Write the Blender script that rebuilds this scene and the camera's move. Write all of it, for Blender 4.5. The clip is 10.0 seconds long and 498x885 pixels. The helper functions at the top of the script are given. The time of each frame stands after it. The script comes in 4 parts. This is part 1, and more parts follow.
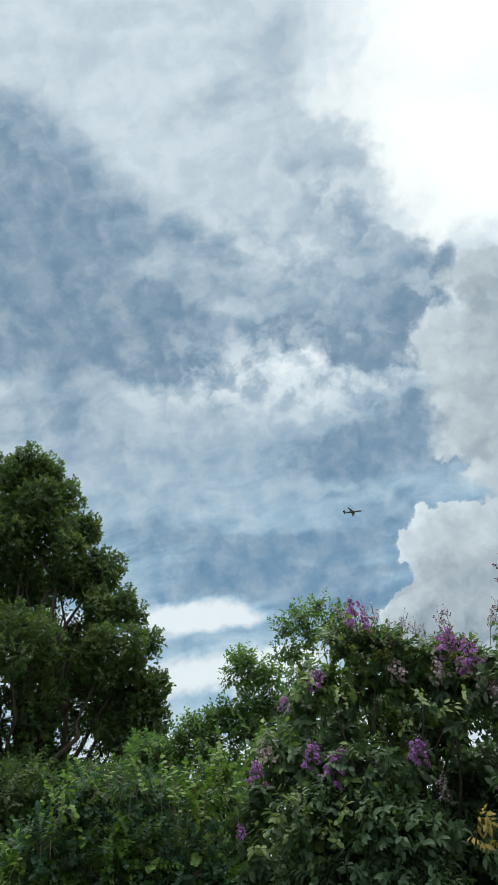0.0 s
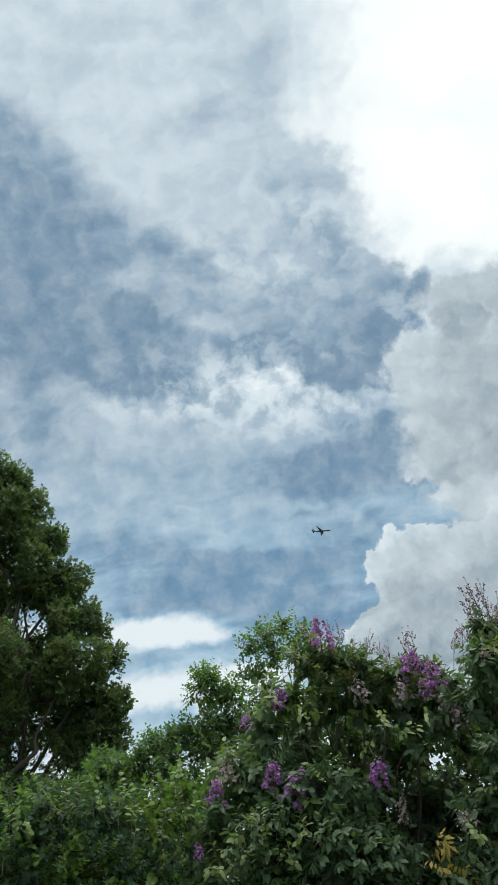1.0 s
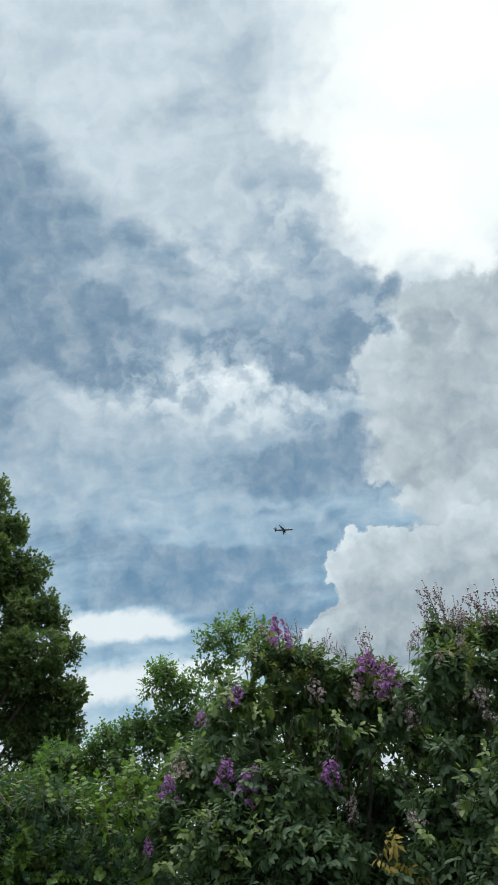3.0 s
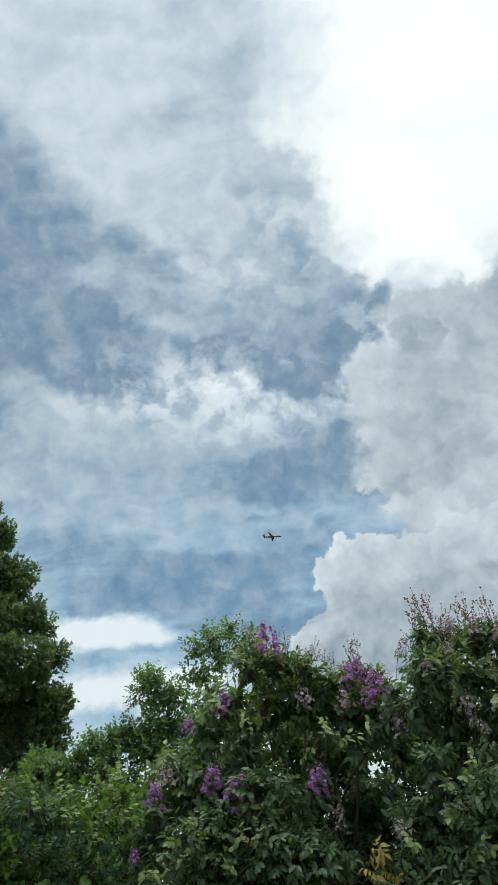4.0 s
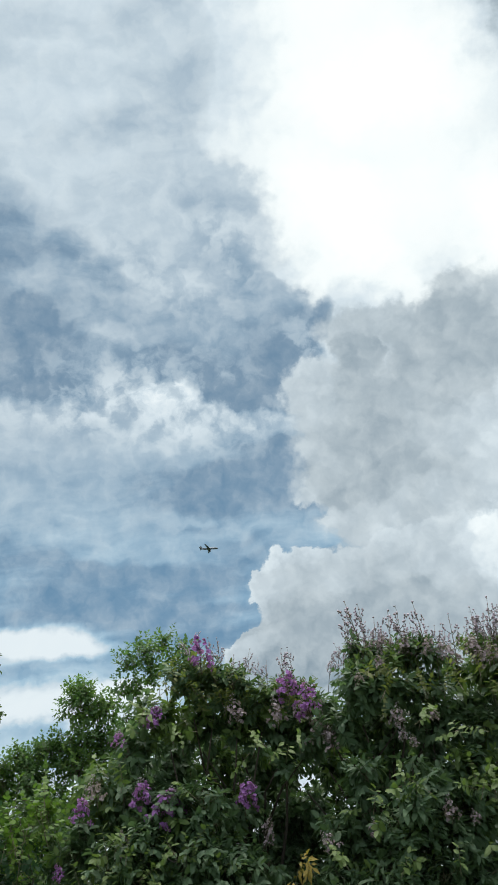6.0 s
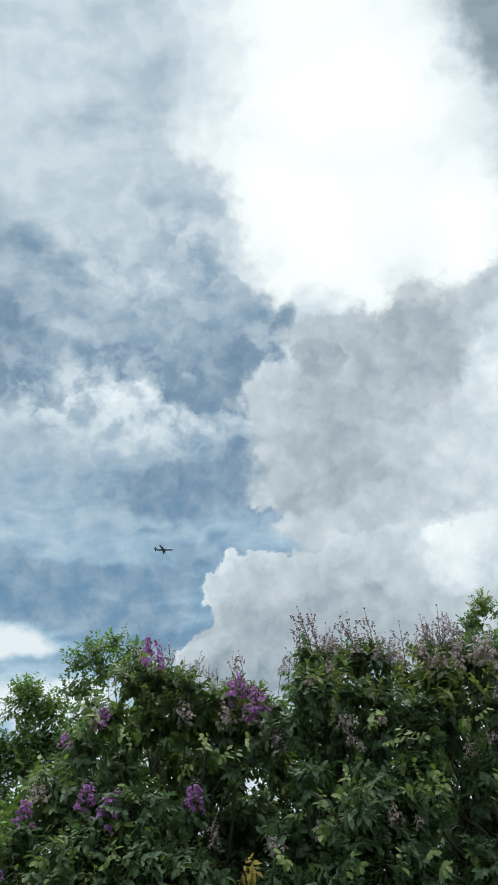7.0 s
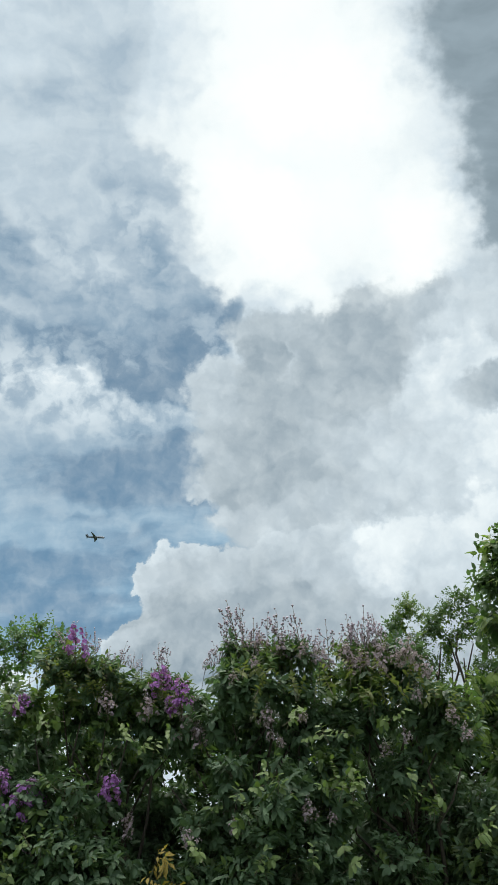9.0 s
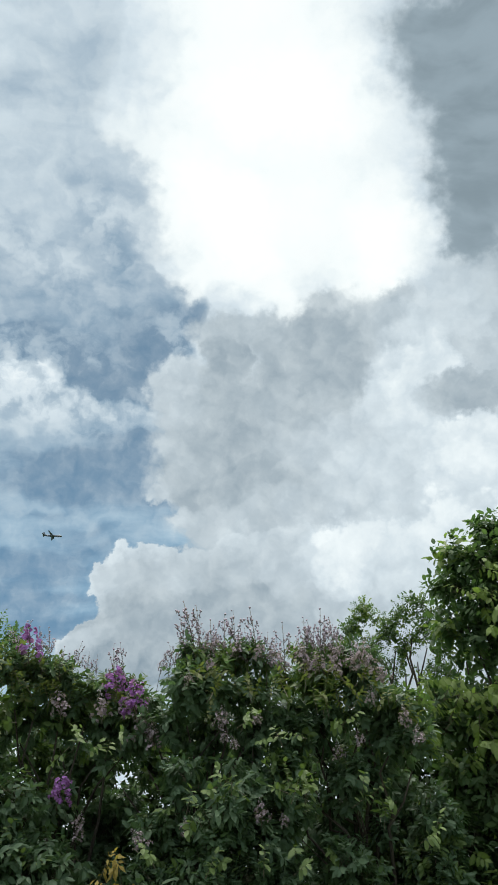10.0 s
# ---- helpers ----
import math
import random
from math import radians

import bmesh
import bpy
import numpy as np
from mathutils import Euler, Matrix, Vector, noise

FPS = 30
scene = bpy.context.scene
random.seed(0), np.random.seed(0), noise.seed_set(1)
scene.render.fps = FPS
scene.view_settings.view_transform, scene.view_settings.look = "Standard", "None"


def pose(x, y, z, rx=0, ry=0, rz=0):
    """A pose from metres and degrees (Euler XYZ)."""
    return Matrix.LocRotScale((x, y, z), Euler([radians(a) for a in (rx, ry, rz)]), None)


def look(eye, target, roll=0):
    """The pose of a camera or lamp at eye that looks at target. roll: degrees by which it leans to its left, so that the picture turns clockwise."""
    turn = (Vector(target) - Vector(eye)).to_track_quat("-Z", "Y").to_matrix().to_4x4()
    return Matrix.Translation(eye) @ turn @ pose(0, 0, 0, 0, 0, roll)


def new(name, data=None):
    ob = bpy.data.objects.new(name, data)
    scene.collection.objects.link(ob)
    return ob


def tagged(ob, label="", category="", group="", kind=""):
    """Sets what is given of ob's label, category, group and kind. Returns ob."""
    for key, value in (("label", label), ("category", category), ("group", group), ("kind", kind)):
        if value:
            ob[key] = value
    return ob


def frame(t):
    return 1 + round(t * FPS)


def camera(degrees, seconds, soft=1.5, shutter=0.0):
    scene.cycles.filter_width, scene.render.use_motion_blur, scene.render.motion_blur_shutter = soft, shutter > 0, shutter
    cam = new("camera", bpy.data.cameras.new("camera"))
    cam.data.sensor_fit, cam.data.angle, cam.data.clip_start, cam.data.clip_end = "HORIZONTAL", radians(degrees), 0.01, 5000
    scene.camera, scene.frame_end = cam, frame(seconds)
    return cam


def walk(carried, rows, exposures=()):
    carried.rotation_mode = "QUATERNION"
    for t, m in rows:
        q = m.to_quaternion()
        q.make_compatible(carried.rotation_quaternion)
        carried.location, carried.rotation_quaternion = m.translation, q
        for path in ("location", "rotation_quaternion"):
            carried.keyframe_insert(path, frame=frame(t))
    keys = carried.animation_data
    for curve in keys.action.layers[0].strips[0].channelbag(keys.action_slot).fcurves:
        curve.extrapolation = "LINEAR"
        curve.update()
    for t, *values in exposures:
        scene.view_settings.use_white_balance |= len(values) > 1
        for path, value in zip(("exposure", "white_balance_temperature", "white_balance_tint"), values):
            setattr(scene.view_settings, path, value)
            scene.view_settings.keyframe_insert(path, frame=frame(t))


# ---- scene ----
cam = camera(35.7, 10.0, soft=1.6)
EYE = (0.0, 0.0, 1.6)
# seconds, pitch from straight down, lean, heading: the camera turns where it stands
ROWS = [
    (0.0, 122.64, 5.53, 13.39),
    (0.5, 123.44, 5.17, 12.02),
    (1.0, 123.58, 5.01, 10.53),
    (1.5, 123.25, 4.52, 8.25),
    (2.0, 122.87, 4.44, 7.39),
    (3.5, 123.29, 4.56, 6.95),
    (4.0, 123.50, 4.60, 6.28),
    (4.5, 123.72, 4.82, 5.16),
    (5.0, 123.72, 5.53, 3.70),
    (6.5, 123.99, 5.78, 0.06),
    (7.0, 123.80, 5.86, -2.00),
    (7.5, 122.91, 5.67, -2.72),
    (8.0, 122.65, 5.69, -4.65),
    (8.5, 122.95, 5.63, -6.23),
    (9.0, 122.80, 5.26, -7.78),
    (9.5, 122.79, 5.36, -9.14),
    (10.0, 122.63, 5.61, -10.97),
]
walk(cam, [(t, pose(*EYE, rx, ry, rz)) for t, rx, ry, rz in ROWS])

# ---- sky and light ----
# cloud masses on the sky chart: place, half sizes, turn in degrees, weight
VEIL = [
    (-20.2, 17.6, 5.8, 7.4, -9, 0.00),
    (-18.6, 10.0, 9.1, 3.9, -15, 0.05),
    (-13.7, 7.0, 6.1, 2.2, -15, 0.12),
    (-11.2, 15.3, 4.8, 2.5, -40, 0.28),
    (-21.4, 4.1, 3.8, 2.2, -20, 0.25),
    (-16.3, 14.9, 4.4, 1.6, 10, 0.20),
    (-19.6, 23.3, 4.1, 4.0, -8, 0.15),
    (-15.4, 30.4, 6.1, 4.2, -8, 0.95),
    (-12.4, 24.9, 8.1, 5.7, -33, 0.88),
    (-7.1, 19.0, 7.4, 3.7, -39, 0.86),
    (-6.7, 26.9, 5.8, 5.3, -10, 0.98),
    (-2.8, 26.1, 3.7, 6.2, -16, 0.75),
    (-5.3, 23.7, 2.4, 1.7, -11, 0.60),
]
VEIL_MID = [
    (-2.3, 13.7, 6.5, 2.4, -42, 0.72),
    (2.3, 12.0, 6.0, 1.6, -40, 0.45),
    (2.0, 16.8, 4.3, 3.1, -40, 0.70),
    (3.1, 9.4, 3.8, 1.6, -41, 0.25),
    (-2.7, 9.6, 5.5, 1.9, -25, 0.52),
    (-8.6, 11.6, 5.5, 1.9, -30, 0.40),
    (-6.6, 8.7, 2.8, 0.7, -10, 0.85),
    (-10.6, 8.1, 4.4, 1.4, -15, 0.20),
    (-8.5, 5.7, 3.4, 1.1, 0, 0.75),
    (-5.6, 7.3, 3.3, 1.7, -10, 0.20),
    (2.9, 5.7, 4.4, 3.3, -11, 0.02),
    (0.2, 6.6, 3.3, 1.4, -30, 0.40),
    (5.9, 8.8, 2.4, 2.4, -11, 0.10),
]
VEIL_LOW = [
    (-3.8, 1.2, 5.6, 1.7, -10, 0.80),
    (1.7, 1.1, 3.8, 1.1, -5, 0.80),
    (-9.7, 3.5, 3.4, 2.0, -10, 0.73),
    (-10.5, 4.1, 1.1, 1.1, -10, 0.38),
    (-14.8, 3.4, 6.6, 2.2, -10, 0.64),
    (-7.7, 0.8, 5.6, 1.7, -10, 0.68),
    (1.9, -2.5, 6.0, 3.0, -10, -0.04),
    (-4.8, -2.2, 3.9, 2.0, 5, 0.18),
    (-1.7, -4.0, 3.3, 1.1, -10, 0.28),
    (-14.4, -1.4, 8.3, 3.4, -10, 0.56),
    (-19.6, 0.4, 3.3, 3.3, -10, 0.56),
    (-9.3, -4.0, 6.7, 2.5, -10, 0.52),
    (-6.0, -6.9, 6.1, 1.2, -4, 0.48),
]
VEIL_FOOT = [
    (-3.0, -11.3, 9.3, 3.3, -9, 0.00),
    (-13.6, -9.2, 7.8, 2.2, -10, 0.12),
    (-17.3, -6.4, 5.0, 1.7, -10, 0.30),
    (-0.6, -7.6, 3.8, 1.6, -9, 0.22),
    (-8.4, -8.8, 5.6, 1.1, -5, 0.20),
    (-17.8, -9.6, 4.4, 1.1, -10, 0.30),
    (3.1, -5.3, 2.2, 1.1, -9, 0.45),
    (1.3, -6.2, 2.7, 1.1, 1, 0.40),
    (-13.7, -15.3, 9.4, 1.5, -14, 0.50),
    (-24.6, -5.8, 8.5, 10.9, -11, 0.50),
    (-16.3, -19.2, 6.0, 1.4, -10, 0.60),
    (4.9, -6.8, 3.2, 2.2, -9, 0.50),
    (-9.3, -14.0, 6.6, 2.1, -9, 0.50),
    (4.2, -12.8, 8.0, 8.0, -8, 0.30),
]
LOW = [
    (-13.7, -12.7, 6.1, 1.2, -13, 1.00),
    (-14.6, -13.3, 5.0, 1.2, -13, 0.50),
    (-14.3, -17.0, 6.0, 2.3, -10, 1.00),
    (-24.2, -14.1, 7.9, 4.7, -11, 0.80),
    (-8.5, -16.8, 3.3, 1.3, -9, 1.00),
    (-16.3, -18.9, 3.7, 1.0, 9, -0.70),
]
HEAP = [
    (6.6, 3.9, 2.5, 2.3, -4, 1.00),
    (9.2, 0.8, 5.3, 4.8, -4, 1.00),
    (13.3, -0.3, 8.3, 8.4, -4, 1.00),
    (15.3, 6.2, 5.5, 4.2, 16, 1.00),
    (20.3, 7.9, 6.4, 4.4, 6, 1.00),
    (19.9, 0.0, 8.6, 11.1, -4, 1.00),
    (10.0, -4.8, 4.5, 2.5, -4, 0.90),
    (13.6, -6.7, 8.3, 4.4, -4, 1.00),
    (9.6, 7.9, 3.3, 2.2, -4, 0.80),
    (12.0, 6.4, 3.3, 2.8, -4, 0.80),
    (6.6, -5.2, 2.5, 0.9, 11, -0.55),
    (5.9, -3.6, 2.5, 1.7, -4, 0.50),
    (25.5, 5.8, 9.3, 7.9, 0, 1.00),
    (27.7, -3.0, 8.7, 9.6, 1, 1.00),
    (32.8, 3.4, 8.9, 16.8, 0, 1.00),
]
HEAP_LOW = [
    (3.8, -9.8, 3.0, 2.3, -4, 1.00),
    (2.4, -11.3, 1.8, 2.2, -4, 1.00),
    (7.0, -11.6, 6.1, 4.3, -4, 1.00),
    (12.8, -12.0, 7.1, 6.0, -3, 1.00),
    (4.7, -14.3, 5.0, 2.4, -4, 1.00),
    (0.8, -14.6, 2.4, 1.2, 20, 1.00),
    (8.6, -16.9, 9.3, 4.2, -4, 1.00),
    (18.9, -11.9, 9.1, 7.0, -3, 1.00),
    (2.0, -16.8, 5.5, 2.1, -5, 1.00),
    (29.6, -11.4, 10.6, 11.0, 1, 1.00),
    (23.7, -17.6, 13.5, 6.4, 1, 1.00),
]
TONE = [
    (6.7, 5.1, 3.1, 2.2, 1, 0.64),
    (5.9, 0.5, 3.1, 2.8, 1, 0.58),
    (9.7, 0.1, 5.1, 3.1, 11, 0.46),
    (12.3, -3.0, 4.5, 2.3, 10, 0.38),
    (15.6, 3.2, 4.5, 2.8, 31, 0.44),
    (18.4, 7.4, 5.0, 3.4, 31, 0.40),
    (20.9, 9.1, 2.8, 2.2, 1, 0.50),
    (16.1, -0.6, 2.8, 2.8, 1, 0.55),
    (19.4, -0.2, 4.5, 2.8, 1, 0.68),
    (23.2, 1.6, 3.9, 2.8, 1, 0.74),
    (23.9, 5.8, 3.0, 2.5, 1, 0.82),
    (25.4, 9.6, 4.9, 2.0, 11, 0.70),
]
TONE_RIGHT = [
    (28.0, 3.7, 3.2, 1.4, 16, 0.42),
    (27.7, -0.9, 3.8, 3.1, 1, 0.86),
    (22.4, -3.5, 5.0, 2.3, 1, 0.70),
    (17.3, -5.3, 4.5, 2.0, 0, 0.60),
    (12.3, -6.4, 4.5, 2.0, 0, 0.58),
    (19.0, -9.5, 2.8, 2.2, -20, 0.86),
    (15.6, -9.9, 2.5, 1.9, 0, 0.60),
    (24.8, -8.6, 4.9, 3.4, 1, 0.74),
    (29.7, -7.2, 4.8, 6.7, 1, 0.76),
]
TONE_LOW = [
    (4.1, -8.7, 3.3, 0.8, -1, 0.71),
    (4.8, -10.3, 3.3, 1.9, -1, 0.57),
    (1.6, -10.8, 1.4, 1.9, -1, 0.65),
    (8.9, -9.5, 4.5, 1.9, 0, 0.53),
    (6.0, -13.3, 5.5, 1.9, -1, 0.37),
    (12.2, -12.8, 5.0, 2.5, 0, 0.38),
    (2.3, -14.4, 2.9, 1.0, 23, 0.57),
    (4.0, -16.7, 4.3, 1.8, -2, 0.23),
    (10.2, 5.6, 1.6, 2.5, -14, 0.37),
    (10.4, 8.5, 3.4, 1.7, 1, 0.53),
    (19.3, -12.8, 5.0, 2.2, 0, 0.57),
    (13.0, -16.5, 11.1, 3.2, 0, 0.41),
]
GLOW = [
    (10.8, 27.2, 6.9, 7.1, -4, 1.00),
    (14.2, 20.7, 10.2, 7.6, -4, 1.00),
    (5.7, 20.3, 6.2, 2.3, -22, 0.80),
    (9.2, 16.0, 6.0, 4.0, -37, 1.00),
    (7.7, 11.3, 2.0, 1.4, -23, 0.80),
    (14.0, 14.9, 10.9, 5.3, -4, 1.00),
    (14.1, 10.0, 1.9, 1.6, 36, 0.80),
    (20.9, 14.7, 2.6, 5.8, -5, 0.80),
    (16.7, 26.8, 3.6, 7.6, -5, 0.70),
    (11.9, 12.2, 4.4, 2.7, -4, 0.70),
    (12.7, 24.2, 9.6, 3.9, -4, 0.80),
    (22.8, 14.9, 3.0, 3.2, 0, 0.90),
    (21.3, 12.1, 1.4, 1.6, 1, 0.70),
    (9.7, 32.3, 7.2, 5.3, 3, 1.00),
    # overhead and out of view: added to put more light on the foliage
    (8.9, 43.0, 15.9, 10.1, 4, 1.00),
]
DARK = [
    (27.4, 27.5, 6.4, 7.5, 14, 1.00),
    (27.9, 19.7, 3.6, 5.8, 10, 1.00),
    (27.9, 14.9, 2.1, 2.2, 0, 0.80),
    (23.8, 28.6, 4.1, 4.3, 0, 0.90),
    (21.2, 30.3, 3.1, 2.3, 1, 0.50),
    (31.9, 21.5, 8.1, 13.3, -1, 1.00),
]
PUFF = [
    (-3.1, 3.8, 11.6, 4.1, -13, 1.00),
    (-12.0, 4.4, 5.0, 2.5, -12, 0.60),
    (6.6, 6.9, 2.7, 2.7, -14, 1.00),
    (1.7, 14.6, 4.8, 2.4, -54, 0.50),
    (-3.0, 12.1, 6.6, 2.5, -33, 0.40),
]
SUN_AZ, SUN_EL = radians(14.0), radians(84.0)


class Nodes:
    """Short calls that add and link shader nodes."""

    def __init__(self, tree):
        self.tree = tree

    def add(self, kind):
        return self.tree.nodes.new(kind)

    def put(self, socket, value):
        if isinstance(value, (int, float, tuple)):
            socket.default_value = value
        else:
            self.tree.links.new(value, socket)

    def math(self, op, a, b=0.0, c=0.0, clamp=False):
        n = self.add("ShaderNodeMath")
        n.operation, n.use_clamp = op, clamp
        for s, v in zip(n.inputs, (a, b, c)):
            self.put(s, v)
        return n.outputs[0]

    def vec(self, op, a, b=(0.0, 0.0, 0.0), c=None):
        n = self.add("ShaderNodeVectorMath")
        n.operation = op
        self.put(n.inputs[0], a)
        self.put(n.inputs[1], b)
        if c is not None:
            self.put(n.inputs[2], c)
        return n.outputs["Value"] if op in ("DOT_PRODUCT", "LENGTH") else n.outputs[0]

    def scaled(self, a, k):
        n = self.add("ShaderNodeVectorMath")
        n.operation = "SCALE"
        self.put(n.inputs[0], a)
        self.put(n.inputs["Scale"], k)
        return n.outputs[0]

    def ramp(self, v, lo, hi, out_lo=0.0, out_hi=1.0):
        n = self.add("ShaderNodeMapRange")
        n.interpolation_type = "SMOOTHSTEP"
        for key, value in (("Value", v), ("From Min", lo), ("From Max", hi), ("To Min", out_lo), ("To Max", out_hi)):
            self.put(n.inputs[key], value)
        return n.outputs[0]

    def noise(self, at, scale, detail=5.0, rough=0.55, colour=False, distortion=0.0):
        n = self.add("ShaderNodeTexNoise")
        self.put(n.inputs["Vector"], at)
        for key, value in (("Scale", scale), ("Detail", detail), ("Roughness", rough), ("Distortion", distortion)):
            self.put(n.inputs[key], value)
        return n.outputs["Color" if colour else "Fac"]

    def mix(self, k, a, b, mode="MIX"):
        n = self.add("ShaderNodeMix")
        n.data_type, n.blend_type = "RGBA", mode
        for i, v in ((0, k), (6, a), (7, b)):
            self.put(n.inputs[i], v if not isinstance(v, tuple) or len(v) == 4 else (*v, 1.0))
        return n.outputs[2]

    def stirred(self, at, *swirls):
        for swirl, k in swirls:
            at = self.vec("ADD", at, self.scaled(swirl, k))
        return at

    def turned(self, at, degrees, scale):
        n = self.add("ShaderNodeMapping")
        n.vector_type = "POINT"
        self.put(n.inputs["Vector"], at)
        n.inputs["Rotation"].default_value = (0, 0, radians(degrees))
        n.inputs["Scale"].default_value = scale
        return n.outputs[0]

    def shades(self, v, stops):
        """Colours along a value that runs from 0 to 1.4."""
        n = self.add("ShaderNodeValToRGB")
        self.put(n.inputs[0], self.math("DIVIDE", v, 1.4, clamp=True))
        ramp = n.color_ramp
        while len(ramp.elements) < len(stops):
            ramp.elements.new(0.5)
        for e, (at, colour) in zip(ramp.elements, stops):
            e.position = at / 1.4
        for e, (at, colour) in zip(ramp.elements, stops):
            e.color = (*colour, 1.0)
        return n.outputs[0]

    def blob(self, at, u, v, ru, rv, turn):
        m = self.add("ShaderNodeTexGradient")
        m.gradient_type = "SPHERICAL"
        self.put(m.inputs["Vector"], at)
        m.texture_mapping.vector_type = "TEXTURE"
        m.texture_mapping.translation = (u, v, 0)
        m.texture_mapping.rotation = (0, 0, radians(turn))
        m.texture_mapping.scale = (ru * 1.25, rv * 1.25, 1000)
        return m.outputs["Fac"]

    def field(self, at, rows, more, base):
        """A value over the sky chart, drawn towards that of each soft ellipse near it."""
        top, bottom = base * 0.04, 0.04
        for u, v, ru, rv, turn, value in rows + more:
            b = self.ramp(self.blob(at, u, v, ru * 1.08, rv * 1.08, turn), 0.0, 0.9)
            top, bottom = self.math("MULTIPLY_ADD", b, value, top), self.math("ADD", bottom, b)
        return self.math("DIVIDE", top, bottom)

    def blobs(self, at, rows):
        """The sum of soft ellipses on the sky chart."""
        total = 0.0
        for u, v, ru, rv, turn, weight in rows:
            total = self.math("ADD", total, self.ramp(self.blob(at, u, v, ru, rv, turn), 0.0, 0.8, 0.0, weight))
        return total


def build_sky():
    world = bpy.data.worlds.new("sky")
    scene.world = world
    world.use_nodes = True
    world.node_tree.nodes.clear()
    g = Nodes(world.node_tree)
    way = g.vec("NORMALIZE", g.add("ShaderNodeTexCoord").outputs["Generated"])
    up = radians(33.7)
    # a flat chart of the sky round the middle of the view, in degrees
    ahead = g.vec("DOT_PRODUCT", way, (0.0, math.cos(up), math.sin(up)))
    k = g.math("DIVIDE", 114.6, g.math("MAXIMUM", g.math("ADD", ahead, 1.0), 0.02))
    rise = g.math("MULTIPLY", g.vec("DOT_PRODUCT", way, (0.0, -math.sin(up), math.cos(up))), k)
    xy = g.add("ShaderNodeCombineXYZ")
    g.put(xy.inputs[0], g.math("MULTIPLY", g.vec("DOT_PRODUCT", way, (1.0, 0.0, 0.0)), k))
    g.put(xy.inputs[1], rise)
    chart = xy.outputs[0]
    half = (0.5, 0.5, 0.5)
    # the air stirs the cloud edges: a broad, a middling and a fine swirl
    broad = g.vec("SUBTRACT", g.noise(chart, 0.12, 2.0, 0.5, colour=True), half)
    middle = g.vec("SUBTRACT", g.noise(chart, 0.38, 3.0, 0.55, colour=True), half)
    fine = g.vec("SUBTRACT", g.noise(chart, 1.1, 5.0, 0.6, colour=True), half)
    veil_at = g.stirred(chart, (broad, 2.2), (middle, 2.4), (fine, 0.5))
    soft_at = g.stirred(chart, (broad, 2.0), (middle, 3.4), (fine, 1.8))
    crisp_at = g.stirred(chart, (broad, 1.0), (middle, 2.2), (fine, 2.0))

    # clear air
    sky = g.add("ShaderNodeTexSky")
    sky.sky_type, sky.sun_disc = "NISHITA", False
    sky.sun_elevation, sky.sun_rotation = SUN_EL, SUN_AZ
    sky.air_density, sky.dust_density, sky.ozone_density = 1.0, 2.0, 1.2
    air = g.mix(1.0, sky.outputs[0], SKY_TINT, "MULTIPLY")
    # thin veil: slanting streaks high up, level ones below, small torn puffs between
    slant = g.noise(g.turned(g.stirred(chart, (broad, 5.0), (middle, 1.6)), 33, (0.45, 1.3, 1.0)), 0.30, 5.0, 0.5)
    level = g.noise(g.turned(g.stirred(chart, (broad, 3.0), (middle, 1.2)), -5, (0.28, 1.5, 1.0)), 0.36, 5.0, 0.5)
    puffs = g.noise(g.stirred(chart, (middle, 2.0), (fine, 1.0)), 0.55, 5.0, 0.52)
    high = g.ramp(rise, -5.0, 4.0)
    streaks = g.math("ADD", g.math("MULTIPLY", slant, high), g.math("MULTIPLY", level, g.math("SUBTRACT", 1.0, high)))
    torn = g.blobs(chart, PUFF)
    # base 1.1: unseen sky made bright to light leaves that face the camera
    veil = g.field(veil_at, VEIL + VEIL_MID, VEIL_LOW + VEIL_FOOT, 1.1)
    veil = g.math("ADD", g.math("MULTIPLY_ADD", veil, 1.05, -0.15), g.math("MULTIPLY", g.ramp(streaks, 0.30, 0.70, -0.2, 0.2), g.math("MULTIPLY", g.ramp(veil, 0.3, 1.0, 1.0, 0.55), g.ramp(veil, 0.0, 0.4, 0.6, 1.0))))
    veil = g.math("ADD", veil, g.math("MULTIPLY", g.ramp(puffs, 0.36, 0.64, -0.5, 0.5), g.math("MULTIPLY_ADD", torn, 0.52, 0.05)))
    # low white banks near the horizon
    low = g.ramp(g.math("ADD", g.blobs(g.stirred(chart, (middle, 1.6), (fine, 0.8)), LOW), g.math("MULTIPLY_ADD", level, 1.3, -0.65)), 0.0, 1.0)
    veil = g.math("ADD", veil, g.math("MULTIPLY", low, g.math("SUBTRACT", 1.2, veil)))
    pale = g.shades(veil, VEIL_SHADES)
    # clearer, bluer air lower down
    pale = g.mix(g.math("MULTIPLY", g.ramp(rise, 5.0, -13.0), g.ramp(veil, 0.5, 1.0, 1.0, 0.0)), pale, g.mix(1.0, pale, AIR_TINT, "MULTIPLY"))
    out = g.mix(g.ramp(veil, 0.0, 0.35, 0.15, 0.0), pale, air)
    # heaped cloud: billowing heads with a crisp rim and a grey body
    heads = g.add("ShaderNodeTexVoronoi")
    heads.feature, heads.normalize = "SMOOTH_F1", False
    g.put(heads.inputs["Vector"], g.stirred(chart, (middle, 1.3), (fine, 0.7)))
    for key, value in (("Scale", 0.42), ("Detail", 2.5), ("Roughness", 0.5), ("Lacunarity", 2.3), ("Smoothness", 0.35)):
        heads.inputs[key].default_value = value
    knob = g.math("SUBTRACT", 0.62, heads.outputs["Distance"])
    tone = g.field(soft_at, TONE + TONE_RIGHT, TONE_LOW, 0.6)
    tone = g.math("MULTIPLY_ADD", tone, 1.35, -0.19)
